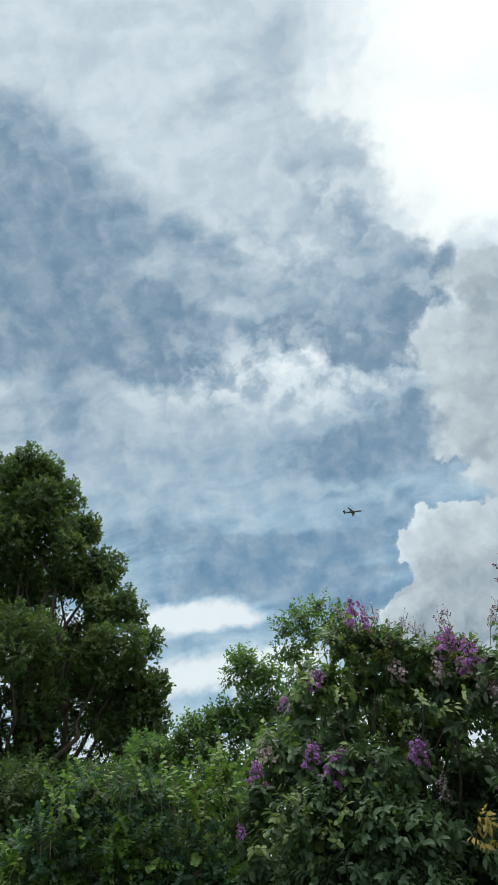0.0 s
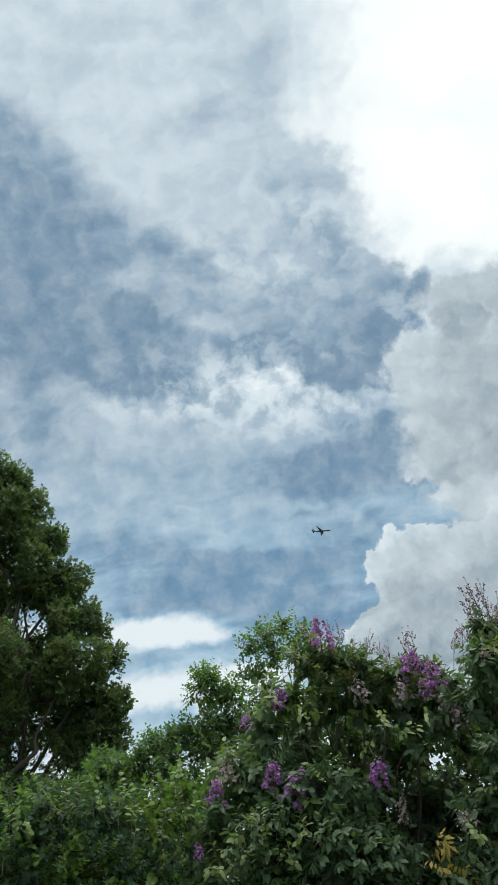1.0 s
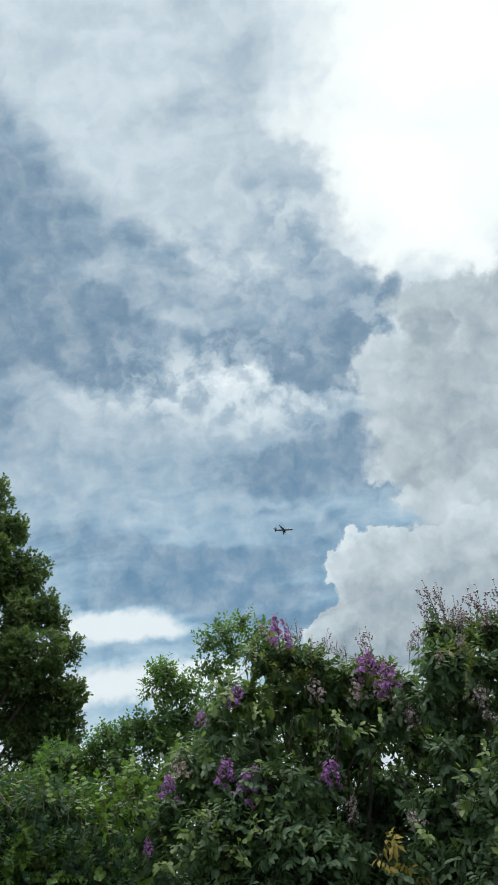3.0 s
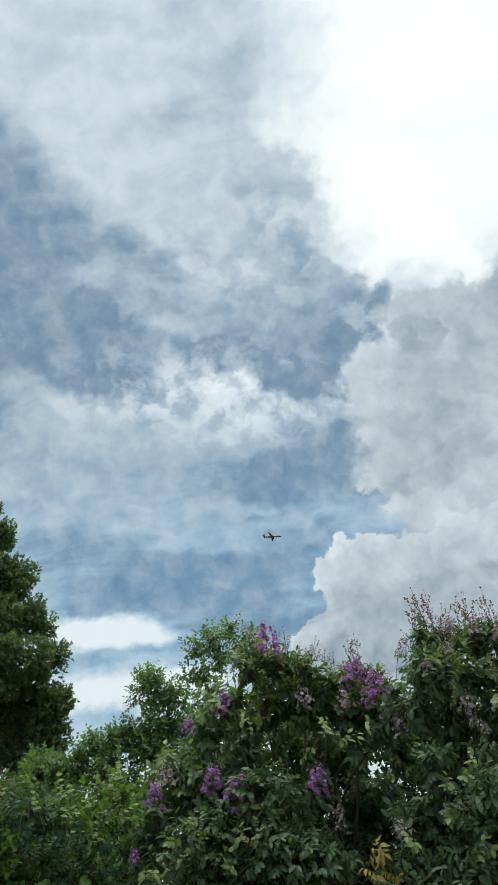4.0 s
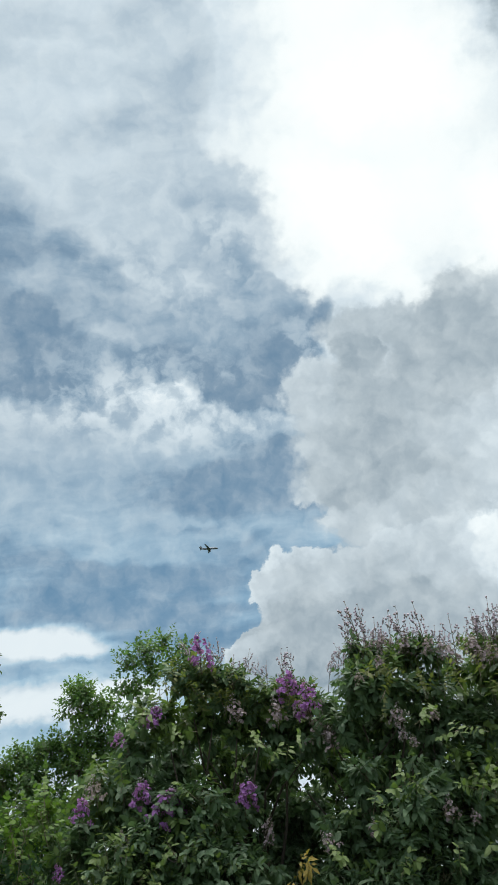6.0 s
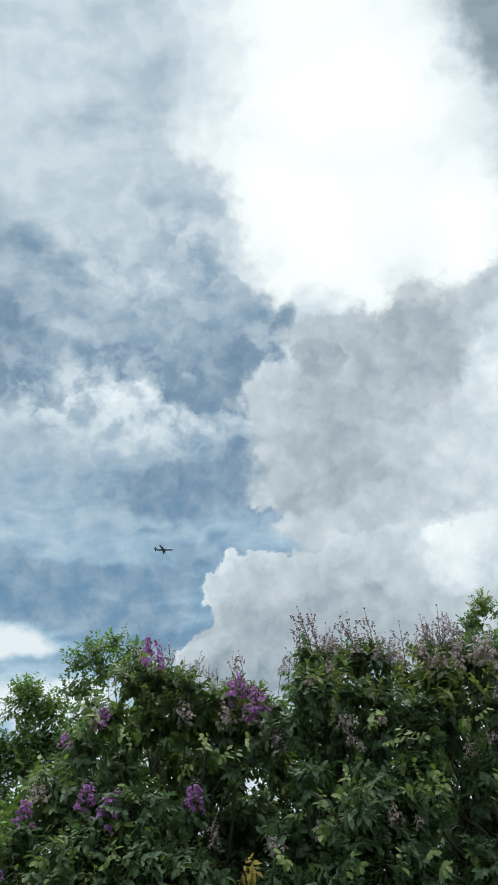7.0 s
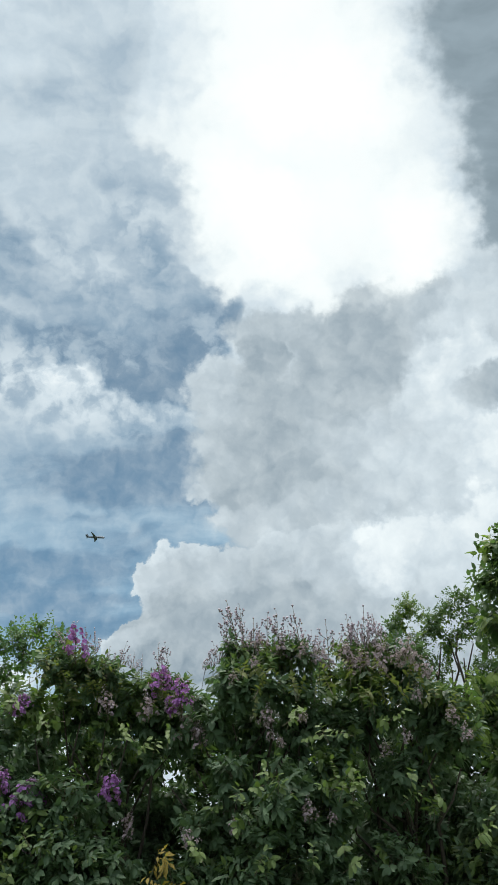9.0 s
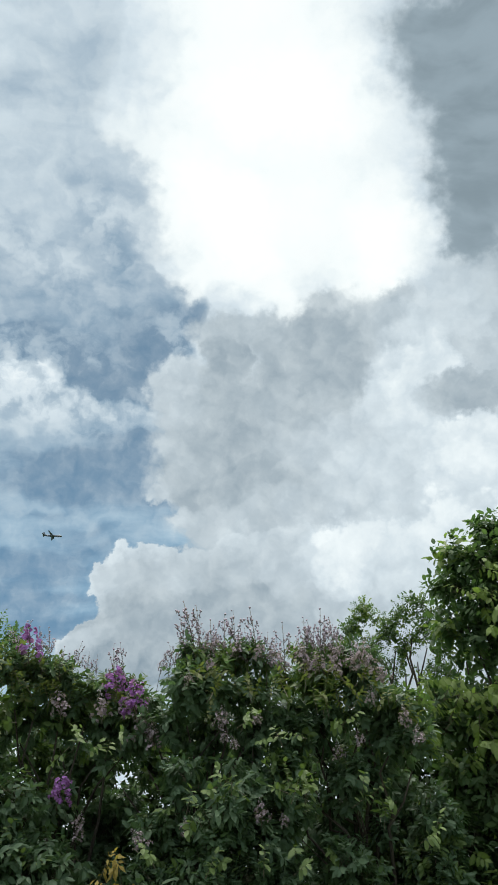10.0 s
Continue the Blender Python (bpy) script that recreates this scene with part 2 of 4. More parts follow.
    tone = g.math("ADD", tone, g.math("MULTIPLY_ADD", knob, 0.20, g.math("MULTIPLY_ADD", g.math("SUBTRACT", puffs, 0.5), 0.24, 0.03)))
    grey = g.shades(tone, HEAP_SHADES)
    heap = g.math("MULTIPLY_ADD", knob, 0.45, g.blobs(crisp_at, HEAP))
    out = g.mix(g.ramp(heap, 0.12, 0.85), out, grey)
    heap_low = g.math("MULTIPLY_ADD", knob, 0.5, g.blobs(crisp_at, HEAP_LOW))
    rim = g.math("MULTIPLY", g.ramp(heap_low, 0.35, 0.6), g.ramp(heap_low, 0.6, 1.3, 1.0, 0.0))
    out = g.mix(g.ramp(heap_low, 0.30, 0.60), out, g.shades(g.math("MULTIPLY_ADD", rim, 0.10, tone), HEAP_SHADES))
    # the bright thin part that the sun shines through, far brighter than the rest at its heart
    glow = g.math("ADD", g.blobs(soft_at, GLOW), g.math("MULTIPLY", g.math("SUBTRACT", puffs, 0.5), 0.9))
    out = g.mix(g.ramp(glow, -0.35, 1.35), out, CLOUD_HAZE)
    out = g.mix(g.ramp(glow, 0.8, 2.2), out, CLOUD_BRIGHT)
    out = g.mix(g.ramp(glow, 2.1, 3.4), out, CLOUD_GLARE)
    # a dark cloud near overhead
    dark = g.ramp(g.math("ADD", g.blobs(soft_at, DARK), g.math("MULTIPLY_ADD", puffs, 0.5, -0.25)), -0.05, 1.45)
    out = g.mix(dark, out, g.mix(g.ramp(slant, 0.3, 0.7), CLOUD_DARK, CLOUD_SLATE))
    back = g.add("ShaderNodeBackground")
    g.put(back.inputs["Color"], out)
    back.inputs["Strength"].default_value = 0.1
    g.tree.links.new(back.outputs[0], g.add("ShaderNodeOutputWorld").inputs[0])
    world.cycles.sampling_method = "MANUAL"
    world.cycles.sample_map_resolution = 512


# ten times the radiance, for the world's strength of 0.1
SKY_TINT = (0.42, 0.58, 0.64)
VEIL_SHADES = [(0.0, (1.50, 2.64, 3.85)), (0.25, (2.38, 3.58, 4.75)), (0.5, (3.45, 4.58, 5.6)), (0.75, (4.88, 5.97, 6.8)), (1.0, (6.15, 7.25, 8.0)), (1.4, (9.1, 9.8, 10.0))]
AIR_TINT = (0.88, 1.05, 1.12)
HEAP_SHADES = [(0.0, (1.8, 2.6, 3.3)), (0.4, (3.72, 4.55, 5.12)), (0.6, (4.8, 5.7, 6.3)), (0.8, (6.35, 7.35, 7.95)), (1.0, (8.9, 9.7, 9.9)), (1.4, (9.3, 10.0, 10.1))]
CLOUD_HAZE = (9.2, 9.9, 9.95)
CLOUD_BRIGHT = (10.0, 10.2, 10.2)
CLOUD_GLARE = (54.0, 55.0, 55.0)
CLOUD_SLATE = (3.1, 3.95, 4.5)
CLOUD_DARK = (2.35, 3.05, 3.5)
build_sky()

sun = new("sun", bpy.data.lights.new("sun", "SUN"))
sun.data.energy, sun.data.angle, sun.data.color = 5.0, radians(60), (1.0, 0.96, 0.9)
sun.matrix_world = look((0, 0, 0), (-math.sin(SUN_AZ) * math.cos(SUN_EL), -math.cos(SUN_AZ) * math.cos(SUN_EL), -math.sin(SUN_EL)))


# ---- materials ----
def material(name):
    m = bpy.data.materials.new(name)
    m.use_nodes = True
    m.node_tree.nodes.clear()
    g = Nodes(m.node_tree)
    return m, g, g.add("ShaderNodeOutputMaterial").inputs["Surface"], g.add("ShaderNodeTexCoord").outputs["Object"]


def leaf_material(name, dark, light, single=False, gloss=0.42, through_light=0.42, blemish=(0.16, 0.13, 0.03)):
    """Leaf tissue: each leaf has its own shade, with paler veins, a few brown blemishes and light shining through it."""
    m, g, surface, at = material(name)
    if single:
        chance = g.add("ShaderNodeObjectInfo").outputs["Random"]
    else:
        chance = g.add("ShaderNodeNewGeometry").outputs["Random Per Island"]
    place = g.add("ShaderNodeNewGeometry").outputs["Position"]
    patch = g.noise(place, 2.2, 3.0)
    tone = g.math("ADD", g.math("MULTIPLY", chance, 0.75), g.math("MULTIPLY_ADD", patch, 0.9, -0.33), clamp=True)
    colour = g.mix(tone, dark, light)
    spots = g.ramp(g.noise(place, 38.0, 2.0), 0.66, 0.74)
    colour = g.mix(g.math("MULTIPLY", spots, 0.45), colour, blemish)
    p = g.add("ShaderNodeBsdfPrincipled")
    g.put(p.inputs["Base Color"], colour)
    g.put(p.inputs["Roughness"], g.math("MULTIPLY_ADD", g.noise(place, 20.0, 2.0), 0.2, gloss - 0.1))
    p.inputs["Specular IOR Level"].default_value = 0.25
    bump = g.add("ShaderNodeBump")
    bump.inputs["Strength"].default_value = 0.25
    bump.inputs["Distance"].default_value = 0.01
    g.put(bump.inputs["Height"], g.noise(place, 60.0, 2.0))
    g.put(p.inputs["Normal"], bump.outputs[0])
    t = g.add("ShaderNodeBsdfTranslucent")
    g.put(t.inputs["Color"], g.mix(1.0, colour, (1.1, 1.3, 0.7), "MULTIPLY"))
    both = g.add("ShaderNodeMixShader")
    both.inputs[0].default_value = through_light
    g.put(both.inputs[1], p.outputs[0])
    g.put(both.inputs[2], t.outputs[0])
    g.put(surface, both.outputs[0])
    return m


def plain_material(name, dark, light, scale, rough=0.8, bump_depth=0.01, stretch=(1.0, 1.0, 1.0), metal=0.0):
    """A mottled surface at two scales, with relief."""
    m, g, surface, at = material(name)
    s = g.vec("MULTIPLY", at, stretch)
    coarse, fine = g.noise(s, scale, 5.0, 0.6), g.noise(s, scale * 7.0, 4.0, 0.6)
    p = g.add("ShaderNodeBsdfPrincipled")
    g.put(p.inputs["Base Color"], g.mix(g.math("MULTIPLY_ADD", fine, 0.5, g.math("MULTIPLY_ADD", coarse, 1.4, -0.5), clamp=True), dark, light))
    p.inputs["Roughness"].default_value, p.inputs["Metallic"].default_value = rough, metal
    bump = g.add("ShaderNodeBump")
    bump.inputs["Distance"].default_value = bump_depth
    g.put(bump.inputs["Height"], g.math("ADD", coarse, g.math("MULTIPLY", fine, 0.5)))
    g.put(p.inputs["Normal"], bump.outputs[0])
    g.put(surface, p.outputs[0])
    return m


BARK = plain_material("bark", (0.025, 0.019, 0.014), (0.10, 0.08, 0.06), 6.0, 0.9, 0.02, (1.0, 1.0, 0.25))
TWIG = plain_material("twig", (0.06, 0.055, 0.03), (0.16, 0.14, 0.09), 9.0, 0.8, 0.003)
GRASS = plain_material("grass", (0.025, 0.045, 0.012), (0.07, 0.09, 0.03), 0.6, 0.95, 0.03)
# darker than real paint: the backlit silhouette is put into these colours
SKIN = plain_material("aircraft_backlit_paint", (0.075, 0.095, 0.125), (0.10, 0.125, 0.155), 0.4, 0.55, 0.001)
BELLY = plain_material("aircraft_backlit_belly", (0.07, 0.095, 0.135), (0.10, 0.13, 0.17), 0.4, 0.55, 0.001)
PURPLE = leaf_material("purple_petal", (0.30, 0.105, 0.43), (0.53, 0.27, 0.64), gloss=0.6, through_light=0.35, blemish=(0.3, 0.15, 0.35))
FADED = leaf_material("faded_petal", (0.28, 0.21, 0.27), (0.50, 0.41, 0.47), gloss=0.7, through_light=0.3, blemish=(0.30, 0.22, 0.14))
BUD = leaf_material("flower_bud", (0.34, 0.28, 0.34), (0.55, 0.47, 0.54), gloss=0.7, through_light=0.15, blemish=(0.2, 0.14, 0.12))


def leaf_set(name, dark, light, young_dark, young_light, **more):
    """The leaf materials of one species: grown and young leaves, joined in a crown or single."""
    return {"grown": leaf_material(name + "_leaf", dark, light, **more), "young": leaf_material(name + "_young_leaf", young_dark, young_light, **more),
            "single": leaf_material(name + "_single_leaf", dark, light, single=True, **more)}


TALL_LEAF = leaf_set("tall_tree", (0.060, 0.098, 0.046), (0.098, 0.146, 0.062), (0.105, 0.152, 0.052), (0.135, 0.187, 0.065), gloss=0.66)
THICKET_LEAF = leaf_set("thicket", (0.045, 0.080, 0.036), (0.085, 0.130, 0.055), (0.09, 0.14, 0.045), (0.12, 0.17, 0.055), gloss=0.6)
BRIGHT_LEAF = leaf_set("bright_shrub", (0.032, 0.074, 0.042), (0.054, 0.108, 0.056), (0.072, 0.138, 0.038), (0.15, 0.24, 0.048), gloss=0.62, through_light=0.33)
MID_LEAF = leaf_set("middle_tree", (0.065, 0.125, 0.050), (0.12, 0.205, 0.075), (0.11, 0.19, 0.050), (0.16, 0.26, 0.065), gloss=0.6)
FEATHER_LEAF = leaf_set("feathery_tree", (0.075, 0.135, 0.065), (0.13, 0.22, 0.095), (0.115, 0.20, 0.06), (0.17, 0.28, 0.08), gloss=0.55)
MYRTLE_LEAF = leaf_set("flowering_shrub", (0.072, 0.124, 0.070), (0.145, 0.212, 0.122), (0.115, 0.175, 0.062), (0.155, 0.215, 0.072), gloss=0.48, through_light=0.32)
EDGE_LEAF = leaf_set("vine_tree", (0.060, 0.108, 0.050), (0.120, 0.182, 0.076), (0.14, 0.20, 0.06), (0.20, 0.27, 0.075), gloss=0.52)
YELLOW = leaf_material("yellowed_leaf", (0.28, 0.21, 0.05), (0.42, 0.32, 0.09), gloss=0.6)
OLIVE = leaf_material("olive_leaf", (0.115, 0.145, 0.050), (0.175, 0.195, 0.070), gloss=0.55)


# ---- making meshes ----
def mesh_of(name, verts, tris, mats, index=None, smooth=True):
    """A mesh from arrays of corners and triangles."""
    me = bpy.data.meshes.new(name)
    verts, tris = np.asarray(verts, np.float32), np.asarray(tris, np.int32)
    me.vertices.add(len(verts))
    me.vertices.foreach_set("co", verts.ravel())
    me.loops.add(tris.size)
    me.loops.foreach_set("vertex_index", tris.ravel())
    me.polygons.add(len(tris))
    me.polygons.foreach_set("loop_start", np.arange(0, tris.size, 3, dtype=np.int32))
    for m in mats:
        me.materials.append(m)
    if index is not None:
        me.polygons.foreach_set("material_index", np.asarray(index, np.int32))
    me.polygons.foreach_set("use_smooth", np.full(len(tris), smooth))
    me.update(calc_edges=True)
    me.validate()
    return me


def part(name, mesh, parent, label="", m=None):
    ob = new(name, mesh)
    ob.parent = parent
    if m is not None:
        ob.matrix_basis = m
    if label:
        ob["label"] = label
    return ob


def tube(path, radii, sides=8):
    """A tapered, slightly uneven tube along a line of points."""
    path, verts, tris = [Vector(p) for p in path], [], []
    for i, (p, r) in enumerate(zip(path, radii)):
        along = (path[min(i + 1, len(path) - 1)] - path[max(i - 1, 0)]).normalized()
        side = along.orthogonal().normalized()
        other = along.cross(side)
        for k in range(sides):
            a = 2 * math.pi * k / sides
            rr = r * (1 + 0.12 * math.sin(3 * a + i))
            verts.append(p + side * math.cos(a) * rr + other * math.sin(a) * rr)
    for i in range(len(path) - 1):
        for k in range(sides):
            a, b = i * sides + k, i * sides + (k + 1) % sides
            tris += [(a, b, b + sides), (a, b + sides, a + sides)]
    verts += [path[0], path[-1]]
    n, last = len(verts), (len(path) - 1) * sides
    for k in range(sides):
        tris += [(n - 2, (k + 1) % sides, k), (n - 1, last + k, last + (k + 1) % sides)]
    return np.array([tuple(v) for v in verts]), np.array(tris)


def bend(a, b, rng, sag, steps=5):
    """A crooked line from a to b."""
    a, b = np.array(a, float), np.array(b, float)
    pts = [a + (b - a) * s for s in np.linspace(0, 1, steps + 1)]
    for i in range(1, steps):
        pts[i] = pts[i] + rng.normal(0, sag, 3)
    return pts


def leaf_shape(wide, fold=0.16, curl=0.18):
    """A blade one long: folded along its midrib, curling down to its tip."""
    s = [0.0, 0.27, 0.70, 1.0]
    w = [0.0, wide * 0.5, wide * 0.46, 0.0]
    v = [(0, 0, 0)]
    for i in (1, 2):
        z = -curl * s[i] ** 2
        v += [(-w[i], s[i], z + fold * w[i]), (0, s[i], z), (w[i], s[i], z + fold * w[i])]
    v.append((0, 1.0, -curl))
    return np.array(v), np.array([(0, 2, 1), (0, 3, 2), (1, 2, 5), (1, 5, 4), (2, 3, 6), (2, 6, 5), (4, 5, 7), (5, 6, 7)])


def small_leaf_shape(wide):
    """A plainer blade for leaves that are never seen from near."""
    return (np.array([(0, 0, 0), (-wide / 2, 0.5, 0.06), (0, 0.5, -0.03), (wide / 2, 0.5, 0.06), (0, 1, -0.12)]),
            np.array([(0, 2, 1), (0, 3, 2), (1, 2, 4), (2, 3, 4)]))


def unit(a):
    return a / np.maximum(np.linalg.norm(a, axis=-1, keepdims=True), 1e-9)


def shoots(rng, clumps, per_m2, squash=0.9, inner=0.55, ragged=0.16):
    """Places and ways of leafy shoots over the rough shells of foliage masses, with fewer inside."""
    centres, radii = np.array([c[:3] for c in clumps]), np.array([c[3] for c in clumps])
    places, ways = [], []
    for c, r in zip(centres, radii):
        n = int(per_m2 * 12.6 * r * r) + 3
        d = unit(rng.normal(size=(n, 3)))
        # lobes and hollows
        lobes = unit(rng.normal(size=(9, 3)))
        bulge = 1 + ragged * (np.max(d @ lobes.T, axis=1) - 0.75) * 2.5
        depth = 1 - (1 - inner) * rng.random(n) ** 1.6
        p = c + d * (r * bulge * depth)[:, None] * np.array([1, 1, squash])
        places.append(p)
        ways.append(d)
    p, d = np.concatenate(places), np.concatenate(ways)
    # thin out what lies deep inside another mass
    deep = np.zeros(len(p))
    for c, r in zip(centres, radii):
        deep = np.maximum(deep, 1 - np.linalg.norm((p - c) / np.array([1, 1, squash]), axis=1) / r)
    keep = rng.random(len(p)) > np.clip(deep * 1.5 - 0.35, 0, 0.85)
    return p[keep], unit(d[keep] + np.array([0, 0, 0.35]) + rng.normal(0, 0.35, (keep.sum(), 3)))


def lobed(rng, clumps, count, size, spread=(0.5, 0.8)):
    """Breaks each foliage mass up into a core and smaller tufts round it."""
    out = []
    for x, y, z, r in clumps:
        out.append((x, y, z, r * 0.48))
        for d in unit(rng.normal(size=(count, 3)) + np.array([0, 0, 0.25])):
            q = np.array([x, y, z]) + d * r * rng.uniform(*spread)
            out.append((*q, r * size * rng.uniform(0.7, 1.25)))
    return out


def leaves_on(rng, places, ways, count, stem, size, droop, flat=0.35):
    """Leaf poses (place, three axes, length) set in turn along each shoot."""
    n = len(places)
    side = unit(np.cross(ways, unit(rng.normal(size=(n, 3)))))
    out = []
    for i in range(count):
        s = (i + 0.4) / count
        a = math.pi * i + rng.normal(0, 0.35, n) + (0.9 * i if flat < 0.3 else 0)
        round_side = side * np.cos(a)[:, None] + np.cross(ways, side) * np.sin(a)[:, None]
        y = unit(round_side * (1.1 - 0.5 * s) + ways * (0.35 + 0.9 * s ** 2) + np.array([0, 0, -1.0]) * droop * rng.uniform(0.5, 1.3, n)[:, None])
        up = unit(np.array([0, 0, 0.75]) + ways * 1.0 + rng.normal(0, flat, (n, 3)))
        x = unit(np.cross(y, up))
        z = np.cross(x, y)
        long = size * rng.uniform(0.65, 1.2, n) * (1 - 0.25 * s)
        out.append((places + ways * (stem * s)[:, None] if isinstance(stem, np.ndarray) else places + ways * stem * s, x, y, z, long))
    return [np.concatenate([o[k] for o in out]) for k in range(5)], np.tile(np.arange(n), count)


def joined(shape, sets):
    """All leaves of the given poses in two arrays."""
    v, t = shape
    at, x, y, z, long = sets
    axes = np.stack([x, y, z], axis=1) * long[:, None, None]
    verts = np.einsum("vk,nkj->nvj", v, axes) + at[:, None, :]
    tris = t[None] + (np.arange(len(at)) * len(v))[:, None, None]
    return verts.reshape(-1, 3), tris.reshape(-1, 3)


def stems(places, ways, long, thick):
    """Three-sided twigs, one for each shoot."""
    n = len(places)
    side = unit(np.cross(ways, np.array([0.3, 0.5, 0.8])))
    other = np.cross(ways, side)
    ring = [side * math.cos(a) + other * math.sin(a) for a in (0, 2.1, 4.2)]
    base = places - ways * long * 0.6
    v = np.stack([base + r * thick for r in ring] + [places + ways * long], axis=1)
    t = np.array([(0, 1, 3), (1, 2, 3), (2, 0, 3)])
    return v.reshape(-1, 3), (t[None] + (np.arange(n) * 4)[:, None, None]).reshape(-1, 3)


def woody(root, rng, clumps, trunk_top, girth, stems_at, reach=0.85):
    """Trunks and limbs that carry the foliage masses."""
    for k, foot in enumerate(stems_at):
        top = np.array(trunk_top) + (rng.normal(0, 0.12, 3) if len(stems_at) > 1 else 0)
        path = bend((foot[0], foot[1], -0.1), top, rng, girth * 0.5, 6)
        radii = np.linspace(girth * 1.15, girth * 0.45, len(path))
        radii[0] *= 1.35
        part("trunk", mesh_of("trunk", *tube(path, radii, 10), [BARK]), root, "grey-brown bark")
    for c in clumps:
        away = np.array(c[:3])
        start = np.array(trunk_top)
        start[2] = min(start[2], max(0.45 * away[2], 0.35 * start[2]))
        foot = np.array([stems_at[0][0], stems_at[0][1], 0.0])
        start[:2] = foot[:2] + (np.array(trunk_top)[:2] - foot[:2]) * start[2] / trunk_top[2]
        path = bend(start, start + (away - start) * reach, rng, 0.04 * np.linalg.norm(away - start), 5)
        part("limb", mesh_of("limb", *tube(path, np.linspace(girth * 0.42, girth * 0.09, len(path)), 6), [BARK]), root)


def plant(name, label, clumps, seed, leaf, shape, size, per_m2, count, stem, droop, trunk_top, girth, stems_at,
          young=0.08, singles=0, ragged=0.16, squash=0.9, inner=0.55, flat=0.35, kind_of="tree", group="", young_top=0.0, skirt=False, lobes=6, lobe_size=0.36, backing=0.0, openings=()):
    """A tree or shrub: trunks, limbs, a crown of many leaves, and single leaves on its open side."""
    rng = np.random.default_rng(seed)
    if skirt:
        low = sorted(clumps, key=lambda c: c[2])[:7]
        clumps = clumps + [(x, y + 0.1 * k, z - 0.5 * k, r * 1.1) for x, y, z, r in low for k in (1, 2) if z - 0.5 * k > 0.2]
    root = tagged(new(name), label, kind_of, group)
    root.location = (stems_at[0][0], stems_at[0][1], 0)
    back = Matrix.Translation((-stems_at[0][0], -stems_at[0][1], 0))
    woody(root, rng, clumps, trunk_top, girth, stems_at)
    masses = clumps
    if lobes:
        clumps = lobed(rng, clumps, lobes, lobe_size)
    places, ways = shoots(rng, clumps, per_m2, squash, inner, ragged)
    if backing:
        # the shaded inside of the plant, behind the outer tufts
        deep, deep_ways = shoots(rng, [(x, y + 0.5, z - 0.12, r * 0.9) for x, y, z, r in masses], per_m2 * backing, 0.9, 0.3, 0.1)
        places, ways = np.concatenate([places, deep]), np.concatenate([ways, deep_ways])
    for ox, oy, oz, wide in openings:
        # a hole through the foliage where the sky shows, cut along the camera's sightline
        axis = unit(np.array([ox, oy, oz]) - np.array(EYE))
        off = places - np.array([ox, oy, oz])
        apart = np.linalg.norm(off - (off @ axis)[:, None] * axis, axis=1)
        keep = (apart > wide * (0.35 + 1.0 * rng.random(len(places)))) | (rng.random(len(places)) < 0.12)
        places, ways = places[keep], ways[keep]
    sets, owner = leaves_on(rng, places, ways, count, stem, size, droop, flat)
    # young shoots come in patches
    patch = np.array([noise.noise(Vector(p) * (1.1 / max(size * 6, 0.5))) for p in places]) + rng.normal(0, 0.28, len(places))
    if young_top:
        heights = places[:, 2]
        patch = patch + young_top * (heights - heights.mean()) / (np.ptp(heights) + 1e-6)
    cut = np.quantile(patch, 1 - young) if young > 0 else 9e9
    is_young = (patch > cut)[owner]
    single = np.zeros(len(owner), bool)
    if singles:
        # the leaves on the side that faces the open ground
        open_side = np.argsort(sets[0][:, 1] + 0.25 * np.abs(sets[0][:, 0] - stems_at[0][0]) + 8.0 * is_young)
        single[open_side[: singles * 3 : 3]] = True
    rest = [f[~single] for f in sets]
    v1, t1 = joined(shape, rest)
    v2, t2 = stems(places, ways, stem, max(size * 0.025, 0.003))
    index = np.concatenate([np.repeat(is_young[~single].astype(int), len(shape[1])), np.full(len(t2), 2)])
    crown = part("crown", mesh_of("crown", np.concatenate([v1, v2]), np.concatenate([t1, t2 + len(v1)]), [leaf["grown"], leaf["young"], TWIG], index), root)
    crown["kind"] = "stuff"
    if singles:
        blade = mesh_of("leaf", shape[0], shape[1], [leaf["single"]])
        for i in np.flatnonzero(single):
            m = Matrix([[*(sets[k][i][j] * sets[4][i] for k in (1, 2, 3)), sets[0][i][j]] for j in range(3)] + [[0, 0, 0, 1]])
            part("leaf", blade, root, m=m)
    for ob in root.children:
        ob.matrix_basis = back @ ob.matrix_basis
    return root


# ---- flowers ----
def petal_shape():
    v = np.array([(0, 0, 0), (-0.45, 0.5, 0.1), (0, 0.6, -0.06), (0.45, 0.5, 0.1), (-0.3, 0.95, -0.08), (0.25, 1.0, 0.12)])
    return v, np.array([(0, 2, 1), (0, 3, 2), (1, 2, 4), (2, 3, 5), (2, 5, 4)])


